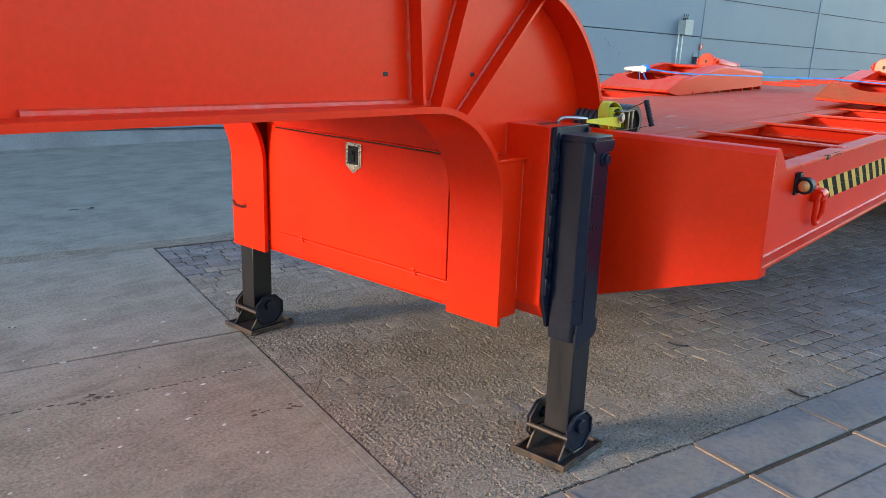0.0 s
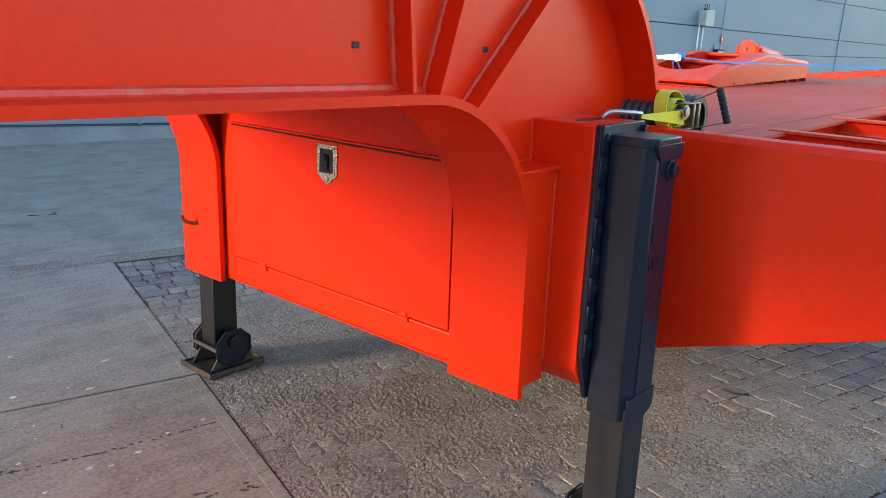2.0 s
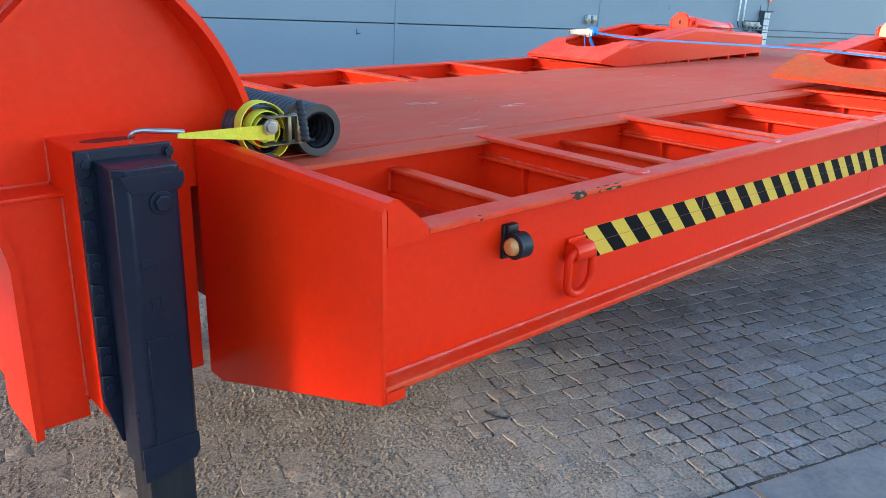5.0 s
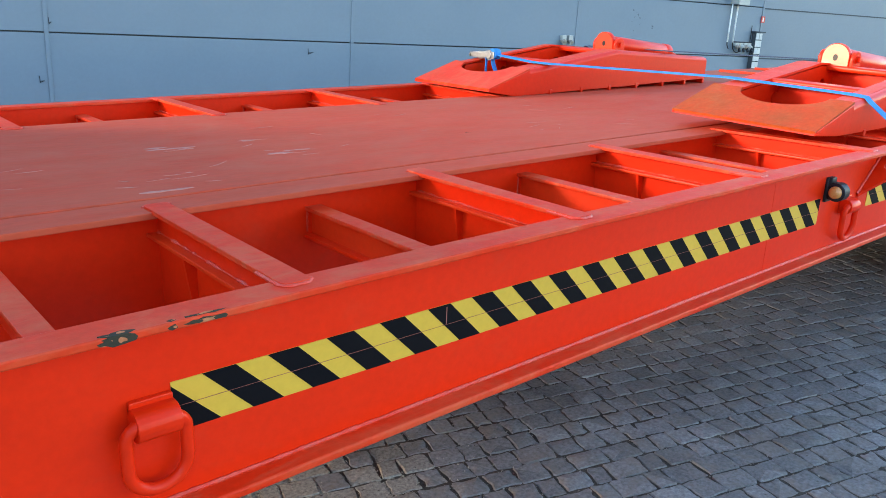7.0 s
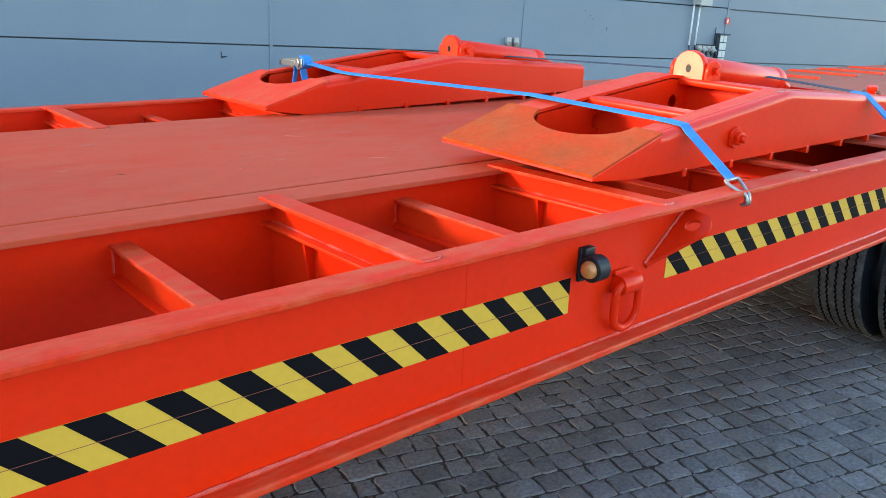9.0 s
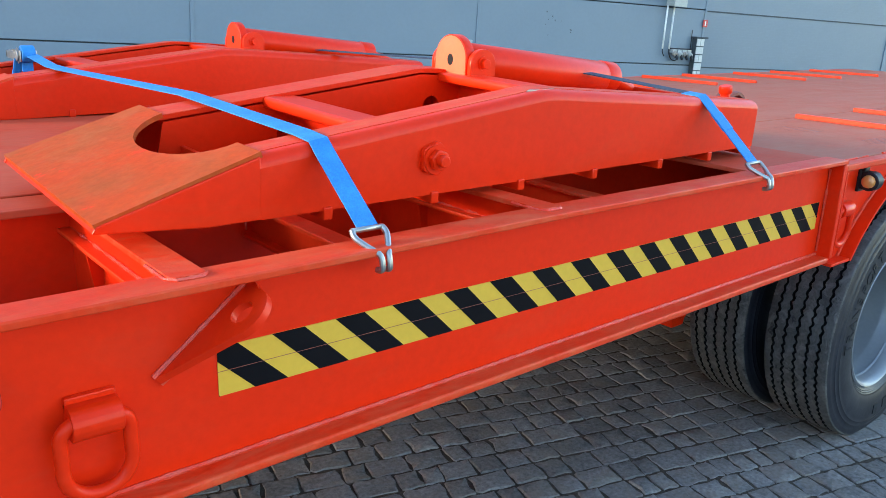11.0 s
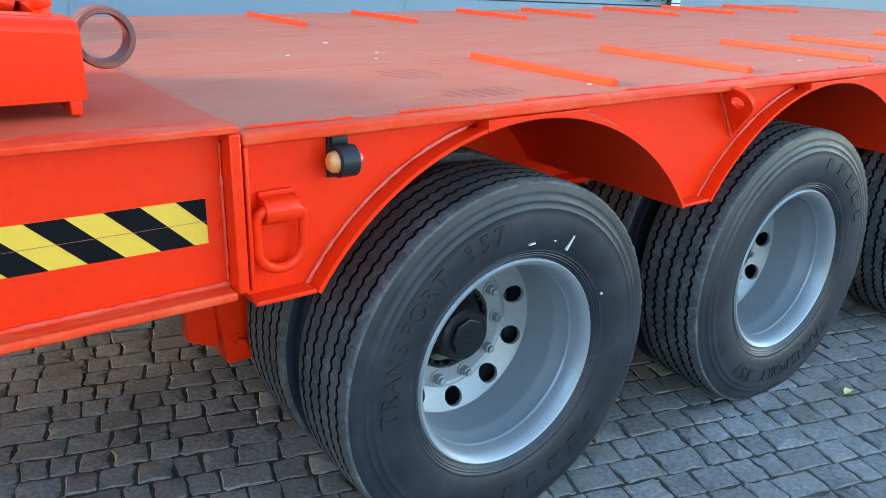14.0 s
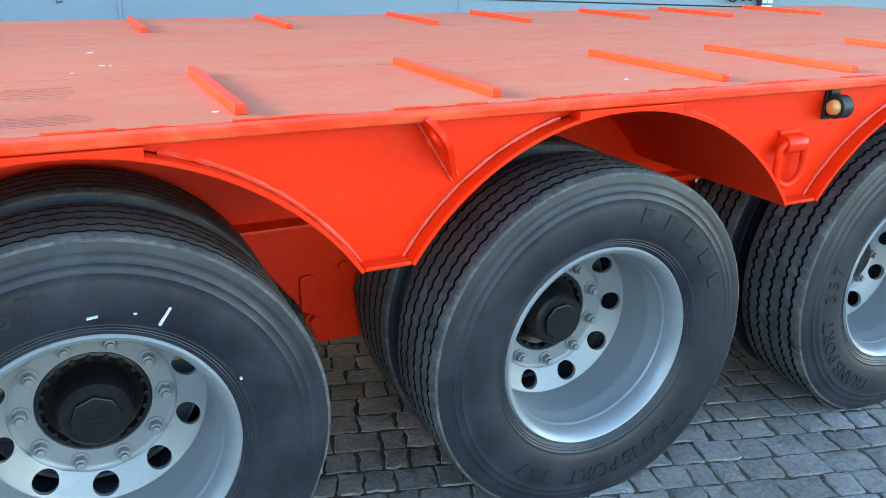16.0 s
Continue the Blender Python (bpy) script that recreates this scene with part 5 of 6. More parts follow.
    for d in (-1, 1):
        yl = eye_y + d * (er + 0.010)
        part("eye_lug", prism([(ex - 0.01, ez - 0.056), (ex + 0.09, ez - 0.056)] + [(ex + 0.040 + 0.05 * math.cos(radians(a)), ez - 0.008 + 0.045 * math.sin(radians(a))) for a in range(0, 181, 15)], "y", yl - 0.008, yl + 0.008, 0.002), RED, e)
        part("lug_bolt", hex_bolt((ex + 0.040, yl + d * 0.008, ez - 0.005), (0, d, 0), 0.016, 0.018), RED, e)
    c = part("lift_cylinder", rod((ex + 0.03, eye_y, ez - 0.004), (5.20 + dx, eye_y, 1.470), 0.056, 36, 0.004), RED, r, "red lift cylinder lying along the ramp", None, 50)
    part("cylinder_cap", rod((5.195 + dx, eye_y, 1.4745), (5.265 + dx, eye_y, 1.467), 0.055, 36, 0.006), RED, c)
    part("cylinder_rod", rod((5.26 + dx, eye_y, 1.467), (5.38 + dx, eye_y, 1.425), 0.022, 16), RED, c)
    part("stop_pin", join_bm(rod((5.385 + dx, y_out + s * 0.10, 1.40), (5.372 + dx, y_out + s * 0.10, 1.462), 0.016, 14, 0.003), rod((5.374 + dx, y_out + s * 0.10, 1.456), (5.368 + dx, y_out + s * 0.10, 1.482), 0.022, 14, 0.005)), RED, r)
    return r


rolled = loading_ramp(0.188, 0.860, 0.0, (4.511, 0.694, 1.539, 0.074), (RAMP_TIP, PALE_ORANGE), "orange-red steel loading ramp lying over the side well, strapped down")
rolled.matrix_basis = Matrix.Translation((0, 0.188, 1.29)) @ Matrix.Rotation(radians(1.4), 4, "X") @ Matrix.Translation((0, -0.188, -1.29)) @ rolled.matrix_basis
far_ramp = loading_ramp(2.690, 2.020, -0.02, (4.535, 2.260, 1.538, 0.076), (RED_WORN, ORANGE), "orange-red steel loading ramp lying on the far side of the bed", 0.018)
far_ramp.matrix_basis = Matrix.Translation((5.40, 0, 1.27)) @ Matrix.Rotation(radians(-0.30), 4, "Y") @ Matrix.Diagonal((1.035, 1, 1, 1)) @ Matrix.Translation((-5.36, 0, -1.27)) @ far_ramp.matrix_basis


# paint rubbed off the near ramp's bend
near_ramp = [o for o in bpy.data.objects if o.name == "loading_ramp"][0]
for k, (x, ln, wd) in enumerate(((4.385, 0.035, 0.010), (4.425, 0.022, 0.007), (4.36, 0.015, 0.006), (4.47, 0.012, 0.004))):
    zk = 1.5105 - 0.12 * max(0.0, 4.40 - x) - 0.07 * max(0.0, x - 4.41)
    part("worn_corner", prism([(x - ln, 0.208), (x - ln * 0.3, 0.206), (x + ln, 0.209), (x + ln * 0.4, 0.209 + wd), (x - ln * 0.5, 0.210 + wd)], "z", zk - 0.006, zk + 0.0012), ZINC if k < 2 else SCRATCH, near_ramp)


# ---- lashing straps ----
def strap_hook(parent, x, y, z, lean):
    """A zinc wire hook over the flange's edge."""
    for d in (-0.034, 0.034):
        pts = smooth_line([(x + d + lean, y + 0.039, z + 0.041), (x + d * 1.05 + lean * 0.6, y + 0.026, z + 0.030), (x + d * 0.62, y + 0.002, z + 0.014), (x + d * 0.28, y - 0.017, z + 0.003), (x + d * 0.24, y - 0.022, z - 0.022), (x + d * 0.24, y - 0.006, z - 0.028)], 5)
        part("hook_wire", tube(pts, 0.0062, 10), ZINC, parent)
    part("hook_bar", rod((x + lean - 0.036, y + 0.039, z + 0.041), (x + lean + 0.036, y + 0.039, z + 0.041), 0.0055, 10), ZINC, parent)


st = thing("lashing_strap", (3.757, 0.0, DECK), "bright blue webbing lashing strap over both ramps", "strap", "lashing straps")
part("webbing", ribbon([(3.735, 2.47, 1.456), (3.735, 2.17, 1.434), (3.735, 2.03, 1.434), (3.742, 0.858, 1.458), (3.744, 0.26, 1.438), (3.745, 0.196, 1.432), (3.746, 0.176, 1.413), (3.741, 0.004, 1.288)], (1, 0.02, 0.12), 0.045), STRAP_B, st)
strap_hook(st, 3.738, -0.035, 1.250, -0.002)
rt = part("ratchet", join_bm(box(3.692, 3.697, 2.46, 2.60, 1.428, 1.474, 0.002), box(3.752, 3.757, 2.46, 2.60, 1.428, 1.474, 0.002), rod((3.686, 2.50, 1.452), (3.764, 2.50, 1.452), 0.013, 14, 0.002), rod((3.686, 2.575, 1.447), (3.764, 2.575, 1.447), 0.011, 14, 0.002), hex_bolt((3.692, 2.50, 1.452), (-1, 0, 0), 0.024, 0.008, 10)), ZINC, st, "bright zinc-plated ratchet buckle")
part("ratchet_handle", join_bm(box(3.684, 3.690, 2.52, 2.675, 1.434, 1.464, 0.002), box(3.759, 3.765, 2.52, 2.675, 1.434, 1.464, 0.002), rod((3.684, 2.670, 1.446), (3.765, 2.670, 1.446), 0.012, 14, 0.002), box(3.690, 3.759, 2.585, 2.655, 1.462, 1.468, 0.002)), ZINC, rt)
part("webbing_roll", rod((3.699, 2.482, 1.460), (3.750, 2.482, 1.460), 0.034, 24, 0.004), STRAP_B, st)
part("webbing_tail", ribbon(smooth_line([(3.725, 2.50, 1.435), (3.722, 2.49, 1.40), (3.716, 2.46, 1.36), (3.70, 2.40, 1.315), (3.69, 2.33, 1.302)], 5), (1, 0.25, 0), 0.046), STRAP_B, st)
part("webbing_tail", ribbon(smooth_line([(3.70, 2.53, 1.44), (3.69, 2.52, 1.40), (3.67, 2.50, 1.35), (3.65, 2.46, 1.306)], 5), (0.8, 0.5, 0), 0.046), STRAP_B, st)

s2 = thing("lashing_strap", (5.1, 0.0, DECK), "blue webbing lashing strap, dark and dirty where it crosses the bed", "strap", "lashing straps")
part("webbing", ribbon([(5.112, 0.265, 1.4725), (5.112, 0.206, 1.4690), (5.112, 0.180, 1.448), (5.104, -0.004, 1.290)], (1, 0.05, 0.08), 0.048), STRAP_B, s2)
part("webbing_sleeve", ribbon([(5.1105, 0.148, 1.421), (5.108, 0.098, 1.378)], (1, 0.05, 0.08), 0.051, 0.006), STRAP_B, s2)
part("dark_webbing", ribbon([(5.112, 0.263, 1.473), (5.06, 0.73, 1.512), (4.95, 2.03, 1.492), (4.92, 2.73, 1.486), (4.91, 2.83, 1.26)], (1, 0.05, 0.05), 0.045), STRAP_D, s2)
strap_hook(s2, 5.102, -0.042, 1.253, -0.005)


# yellow strap from the leg post to the hoses
s3 = thing("lashing_strap", (-0.1, 0.70, DECK), "yellow webbing strap with a ratchet, tied round the hoses", "strap", "lashing straps")
part("hook_wire", tube(smooth_line([(-0.405, 0.745, 1.345), (-0.410, 0.738, 1.370), (-0.392, 0.725, 1.384), (-0.34, 0.695, 1.383), (-0.29, 0.68, 1.378)], 5), 0.0075, 10), ZINC, s3)
part("webbing", prism([(-0.315, 1.366), (-0.315, 1.378), (-0.17, 1.378), (-0.03, 1.377), (-0.03, 1.330), (-0.16, 1.347)], "y", 0.664, 0.667), STRAP_Y, s3)
part("webbing_loop", ribbon([(-0.046 + 0.078 * math.cos(radians(a)), 0.700 + 0.02 * math.sin(radians(a)), 1.358 + 0.078 * math.sin(radians(a))) for a in range(-70, 251, 10)], (0.1, 1, 0), 0.045), STRAP_Y, s3)
part("webbing_coil", ribbon([((0.058 - 0.00004 * a) * math.cos(radians(a)) - 0.046, 0.702, 1.358 + (0.058 - 0.00004 * a) * math.sin(radians(a))) for a in range(0, 700, 15)], (0, 1, 0), 0.044), STRAP_Y, s3)
rt3 = part("ratchet", join_bm(box(-0.060, 0.052, 0.648, 0.690, 1.396, 1.400, 0.0015), box(-0.060, 0.052, 0.645, 0.688, 1.318, 1.322, 0.0015), box(0.008, 0.021, 0.652, 0.672, 1.320, 1.397, 0.003), box(0.036, 0.050, 0.648, 0.666, 1.320, 1.397, 0.004)), RATCHET, s3, "tarnished steel ratchet buckle")
part("spindle", join_bm(rod((-0.045, 0.655, 1.372), (-0.045, 0.725, 1.372), 0.013, 14, 0.002), hex_bolt((-0.045, 0.655, 1.372), (0, -1, 0), 0.017, 0.008)), ZINC, rt3)
part("handle_plate", ribbon([(0.016, 0.668, 1.402), (0.006, 0.622, 1.422), (0.0, 0.572, 1.446)], (1, 0, 0.1), 0.022, 0.003), RATCHET, rt3)
part("handle_plate", ribbon([(0.018, 0.660, 1.316), (0.006, 0.600, 1.332), (-0.008, 0.532, 1.352)], (1, 0, 0.1), 0.022, 0.003), RATCHET, rt3)
part("handle_grip", tube([(-0.009 + 0.009 * k / 24, 0.531 + 0.042 * k / 24, 1.347 + 0.104 * k / 24) for k in range(25)], [0.0125 if k % 3 else 0.0105 for k in range(25)], 14), BLACK_RUBBER, rt3, "black ribbed rubber grip")


# ---- corrugated hoses on the deck ----
def hose_at(x, r, y0, y1, drift):
    n = 150
    pts, rad = [], []
    for k in range(n + 1):
        y = y0 + (y1 - y0) * k / n
        pts.append((x + drift * (y - y0) ** 2, y, DECK + 0.004 + r))
        rad.append(r * (1.0 if k % 3 else 0.90))
    ring = lathe([(r * 0.72, 0), (r * 1.0, 0)], 28)
    bmesh.ops.translate(ring, verts=ring.verts[:], vec=(x, y0, DECK + 0.004 + r))
    single("corrugated_hose", join_bm(tube(pts, rad, 28, cap=False), tube(pts, [q * 0.72 for q in rad], 28, cap=False), ring), HOSE, "black corrugated plastic hose lying on the deck", "hose", "hoses on the deck", angle=60)


hose_at(0.140, 0.078, 0.695, 2.05, 0.02)
hose_at(-0.022, 0.078, 0.725, 2.02, 0.02)
tie = thing("cable_tie", (0.05, 0.72, DECK), "thin black cable tie between the hoses", "cable tie")
part("tie", tube(smooth_line([(-0.02, 0.728, 1.335), (0.035, 0.706, 1.318), (0.09, 0.694, 1.316), (0.125, 0.70, 1.31)], 4), 0.004, 6), BLACK_RUBBER, tie)


# ---- the building ----
WALL_M = Matrix.Translation((7.147, 9.174, 0)) @ Matrix.Rotation(radians(-11.2), 4, "Z") @ Matrix.Rotation(radians(1.5), 4, "Y") @ Matrix.Diagonal((0.925, 1, 0.97, 1))
wall = thing("wall_north", (7.147, 9.3, 0), "blue-grey clad industrial building wall", "wall", kind="structure")


def wpart(name, bm, mat, parent=wall, label=""):
    return part(name, soft(mesh_of(name, bm, mat)), mat, parent, label, WALL_M)


# west of u = -14 the wall is an unseen extension, added to shade the rear
wpart("wall_core", box(-33, 34, 0.05, 0.30, -2.0, 7.0, 0), WALL_GAP)
U, ROWS = (-33.0, -28.0, -23.3, -18.6, -14.0, -9.2, -4.55, 0.0, 4.67, 9.86), (0.10, 1.16, 2.18, 3.15, 3.95, 4.9, 5.9, 7.0)
for u0, u1 in zip(U, U[1:]):
    for z0, z1 in zip(ROWS, ROWS[1:]):
        wpart("cladding_panel", box(u0 + 0.012, u1 - 0.012, 0.0, 0.06, z0 + 0.009, z1 - 0.009, 0.006), WALL)
    wpart("joint_cover", box(u1 - 0.028, u1 + 0.028, -0.012, 0.06, 0.10, 7.0, 0.004), WALL)
wpart("plinth", box(-33, 9.86, -0.03, 0.06, -2.0, 0.085, 0.01), PLINTH)
wpart("plinth_rail", box(-33, 9.86, -0.045, 0.06, 0.088, 0.104, 0.004), WALL_GAP)
for u0, u1 in ((9.90, 15.72), (15.80, 21.6), (21.68, 34.0)):
    prof = []
    z = -1.0
    while z < 6.9:
        prof += [(0.0, z), (0.0, z + 0.044), (0.0009, z + 0.046), (0.0009, z + 0.048)]
        z += 0.050
    wpart("roller_shutter", prism([(0.06, -1.0)] + prof + [(0.06, prof[-1][1])], "x", u0, u1), SHUTTER, wall, "blue-grey ribbed roller shutter")
    for zz in (1.13, 2.16, 3.14, 4.1):
        wpart("shutter_joint", box(u0, u1, -0.006, 0.02, zz - 0.012, zz + 0.012, 0), WALL_GAP)
    wpart("shutter_rail", box(u1 - 0.01, u1 + 0.09, -0.02, 0.06, -1.0, 7.0, 0.004), WALL)
part("side_wall", box(-22.95, -22.70, 15.4, 26, -0.05, 7.4, 0), WALL, wall)
part("back_wall", box(-22.95, 42, 26, 26.25, -0.05, 7.4, 0), WALL, wall)
part("roof", box(-23.0, 42, 15.4, 26.25, 7.2, 7.4, 0), WALL_GAP, wall)


# unseen wall, added to keep low western sky light off the tool locker
wall_west_sky_block = thing("wall_west_sky_block", (-17, -14, 0), "plain blue-grey wall, added unseen to block the low western sky", "wall", kind="structure")
part("wall_face", box(-17.4, -17.0, -34, 2.5, -0.05, 4.4, 0), WALL, wall_west_sky_block)
part("parapet", box(-17.5, -16.9, -34.1, 2.6, 4.4, 4.6, 0.02), WALL_GAP, wall_west_sky_block)


def wthing(name, u, z, label, category):
    p = WALL_M @ Vector((u, 0, z))
    return thing(name, p, label, category)


pier = wthing("block_pier", 9.74, 1.0, "low stack of pale concrete blocks in dark mortar beside the shutter", "pier")
wpart("mortar", box(9.60, 9.80, -0.115, -0.014, -1.0, 1.66, 0), WALL_GAP, pier)
wpart("pier_cap", box(9.56, 9.88, -0.14, -0.014, 1.662, 1.690, 0.005), WALL_GAP, pier)
for k in range(18):
    z0 = 1.66 - 0.148 * (k + 1)
    cuts = (9.60, 9.70, 9.80) if k % 2 == 0 else (9.60, 9.80)
    for a, b in zip(cuts, cuts[1:]):
        wpart("block", box(a + 0.006, b - 0.006, -0.128, -0.05, z0 + 0.012, z0 + 0.140, 0.004), BLOCK, pier)
jb = wthing("junction_box", 9.0, 2.35, "grey junction box with cables and conduits on the wall", "junction box")
wpart("box_body", box(8.80, 9.10, -0.20, 0.0, 2.20, 2.53, 0.01), BOX_GREY, jb)
wpart("box_lid", box(8.785, 9.115, -0.218, -0.20, 2.185, 2.545, 0.006), BOX_GREY, jb)
for u in (8.87, 8.95, 9.03):
    wpart("cable", rod((u, -0.09, 2.53), (u, -0.09, 2.68), 0.010, 8), BLACK_RUBBER, jb)
    wpart("gland", rod((u, -0.09, 2.53), (u, -0.09, 2.58), 0.020, 8), BLACK_RUBBER, jb)
for u in (8.80, 8.97):
    wpart("conduit", rod((u, -0.05, 2.20), (u, -0.05, 1.44), 0.017, 10), WHITE, jb)
wpart("lead", tube(smooth_line([(8.80, -0.05, 1.45), (8.81, -0.05, 1.38), (8.86, -0.05, 1.31)], 5), 0.010, 8), BLACK_RUBBER, jb)
wpart("lead", tube(smooth_line([(8.97, -0.05, 1.45), (8.98, -0.06, 1.34), (9.04, -0.07, 1.26), (9.14, -0.07, 1.24), (9.18, -0.07, 1.28)], 5), 0.011, 8), BLACK_RUBBER, jb)
sk = wthing("socket_row", 9.3, 1.37, "row of weathered wall sockets with loose leads", "sockets")
wpart("back_box", box(9.02, 9.56, -0.05, 0.0, 1.44, 1.465, 0.004), BLACK_STEEL, sk)
for n, u in enumerate((9.08, 9.21, 9.34, 9.47)):
    wpart("socket", rod((u, -0.05, 1.39), (u + 0.01, -0.14, 1.33), 0.048, 14, 0.006), BOX_GREY if n % 2 else SOCKET, sk)
    wpart("socket_lid", box(u - 0.05, u + 0.05, -0.10, 0.0, 1.37, 1.44, 0.006), BOX_GREY, sk)
    wpart("plug", rod((u + 0.01, -0.13, 1.34), (u + 0.012, -0.17, 1.26), 0.024, 10, 0.004), BLACK_RUBBER, sk)
wpart("cable", rod((9.56, -0.02, 1.42), (9.55, -0.02, 1.80), 0.007, 8), BLACK_RUBBER, sk)
s4 = wthing("socket_row", 4.44, 1.35, "pair of weathered wall sockets", "sockets")
for u in (4.34, 4.50):
    wpart("socket", rod((u, -0.0, 1.34), (u, -0.10, 1.30), 0.046, 14, 0.006), SOCKET, s4)
    wpart("socket_lid", box(u - 0.05, u + 0.05, -0.07, 0.0, 1.34, 1.43, 0.006), BOX_GREY, s4)
sg = wthing("safety_sign", 9.86, 1.95, "small red and white safety sign", "sign")
wpart("sign_plate", box(9.80, 9.92, -0.030, -0.020, 1.87, 2.00, 0), SIGN_RED, sg)
wpart("sign_symbol", box(9.845, 9.875, -0.0325, -0.030, 1.895, 1.975, 0), WHITE, sg)
rnd = random.Random(64)
for k in range(13):
    u, z = rnd.uniform(6.05, 6.75), rnd.uniform(1.55, 1.95)
    a, w = rnd.uniform(0, 3), rnd.uniform(0.010, 0.035)
    wpart("dark_speck", prism([(u + w * math.cos(a), z + w * math.sin(a) * 0.5), (u + 0.006, z + 0.012), (u - w * math.cos(a), z - w * math.sin(a) * 0.5), (u - 0.004, z - 0.010)], "y", -0.0015, 0.002), WALL_GAP)
for u, z, w in ((-4.51, 1.30, 0.03), (-0.76, 1.0, 0.08), (-4.68, 0.54, 0.06)):
    hk = wthing("wall_hook", u, z, "thin dark steel hook on the wall", "hook")
    wpart("hook", join_bm(rod((u, -0.012, z - 0.035), (u - 0.004, -0.004, z + 0.055), 0.0045, 6), rod((u, -0.012, z - 0.012), (u + w, -0.02, z - 0.006), 0.0045, 6), rod((u, -0.012, z - 0.030), (u + w * 0.7, -0.012, z - 0.012), 0.003, 6)), BLACK_STEEL, hk)


# ---- the ground ----
G = radians(-16)
E1, E2 = Vector((math.cos(G), math.sin(G))), Vector((-math.sin(G), math.cos(G)))
GM = Matrix.Rotation(G, 4, "Z")                       # ground grid: u along the rows, v across
U_SLAB, V_BAND, V_GROOVE, V_BACK = -1.32, 0.185, -0.115, 4.43
gr = bmesh.new()
for x, y in ((-400, -400), (400, -400), (400, 400), (-400, 400)):
    gr.verts.new((x, y, -0.0056))
gr.faces.new(gr.verts[:])
ground = tagged(new("ground", mesh_of("ground", gr, SAND)), "gritty sand bed under the yard's paving", "ground", kind="structure")


def slab(u0, u1, v0, v1, seed, steel=True, z=0.0, mat=CONCRETE):
    rr = random.Random(seed)
    dz = z + rr.uniform(-0.003, 0.002)
    g = 0.012 if steel else 0.0055
    b = box(u0 + g, u1 - g, v0 + g, v1 - g, -0.16, dz, 0.005)
    sl = part("concrete_slab", soft(mesh_of("concrete_slab", b, mat)), mat, slabs, "", GM)
    if steel:
        fr = join_bm(box(u0 + 0.004, u0 + 0.013, v0 + 0.004, v1 - 0.004, -0.1, dz + 0.001, 0.002), box(u1 - 0.013, u1 - 0.004, v0 + 0.004, v1 - 0.004, -0.1, dz + 0.001, 0.002),
                     box(u0 + 0.013, u1 - 0.013, v0 + 0.004, v0 + 0.013, -0.1, dz + 0.001, 0.002), box(u0 + 0.013, u1 - 0.013, v1 - 0.013, v1 - 0.004, -0.1, dz + 0.001, 0.002))
        part("edge_steel", soft(mesh_of("edge_steel", fr, EDGE_STEEL)), EDGE_STEEL, sl, "rusty steel slab edging", GM)


slabs = thing("pavement", (-2.5, 2.0, 0), "worn grey concrete yard slabs with rusty steel edging", "pavement", kind="structure")
part("gravel_strip", soft(mesh_of("gravel_strip", box(-30, 30, V_BACK + 0.006, 4.62 - 0.004, -0.05, -0.003, 0), SAND_TOP)), SAND_TOP, slabs, "gritty strip between the slabs", GM)
seed = 100
for i in range(9):
    for j in range(-8, 3):
        seed += 1
        slab(U_SLAB - 2.05 * (i + 1), U_SLAB - 2.05 * i, 4.43 - 2.05 * (3 - j), 4.43 - 2.05 * (2 - j), seed, False)
for i in range(-2, 5):
    for j in range(2):
        seed += 1
        slab(-6.0 + 9.0 * i, -6.0 + 9.0 * (i + 1), 4.62 + 7.0 * j, 4.62 + 7.0 * (j + 1), seed, False)
# a kerb band of short slabs either side of an open groove, rusty edge bars across it
V_BAND2 = -0.350
for i in range(-2, 20):
    seed += 1
    slab(-0.062 + 0.745 * i, -0.062 + 0.745 * (i + 1), V_GROOVE + 0.009, V_BAND, seed, False, 0.002, CONCRETE_GREY)
    slab(-0.062 + 0.745 * i, -0.062 + 0.745 * (i + 1), V_BAND2, V_GROOVE - 0.007, seed + 500, False, 0.001, CONCRETE_GREY)
    bar = join_bm(box(-0.076 + 0.745 * i, -0.048 + 0.745 * i, V_GROOVE + 0.014, V_BAND - 0.03, -0.05, 0.0065, 0.002), box(-0.074 + 0.745 * i, -0.046 + 0.745 * i, V_BAND2 + 0.02, V_GROOVE - 0.006, -0.05, 0.0060, 0.002))
    part("edge_bar", soft(mesh_of("edge_bar", bar, EDGE_STEEL)), EDGE_STEEL, slabs, "rusty tan edge bar between the slabs", GM)
for i in range(10):
    for j in range(6):
        seed += 1
        slab(-1.32 + 2.05 * i, -1.32 + 2.05 * (i + 1), V_BAND2 - 2.05 * (j + 1), V_BAND2 - 2.05 * j, seed, False, 0.0, CONCRETE_GREY)

# setts: straight rows of uneven lengths, worn round and chipped at the edges
PV = 0.1135
pavers = thing("paving", (4.0, 1.5, 0), "grey worn concrete setts with dark sandy joints", "paving", kind="structure")


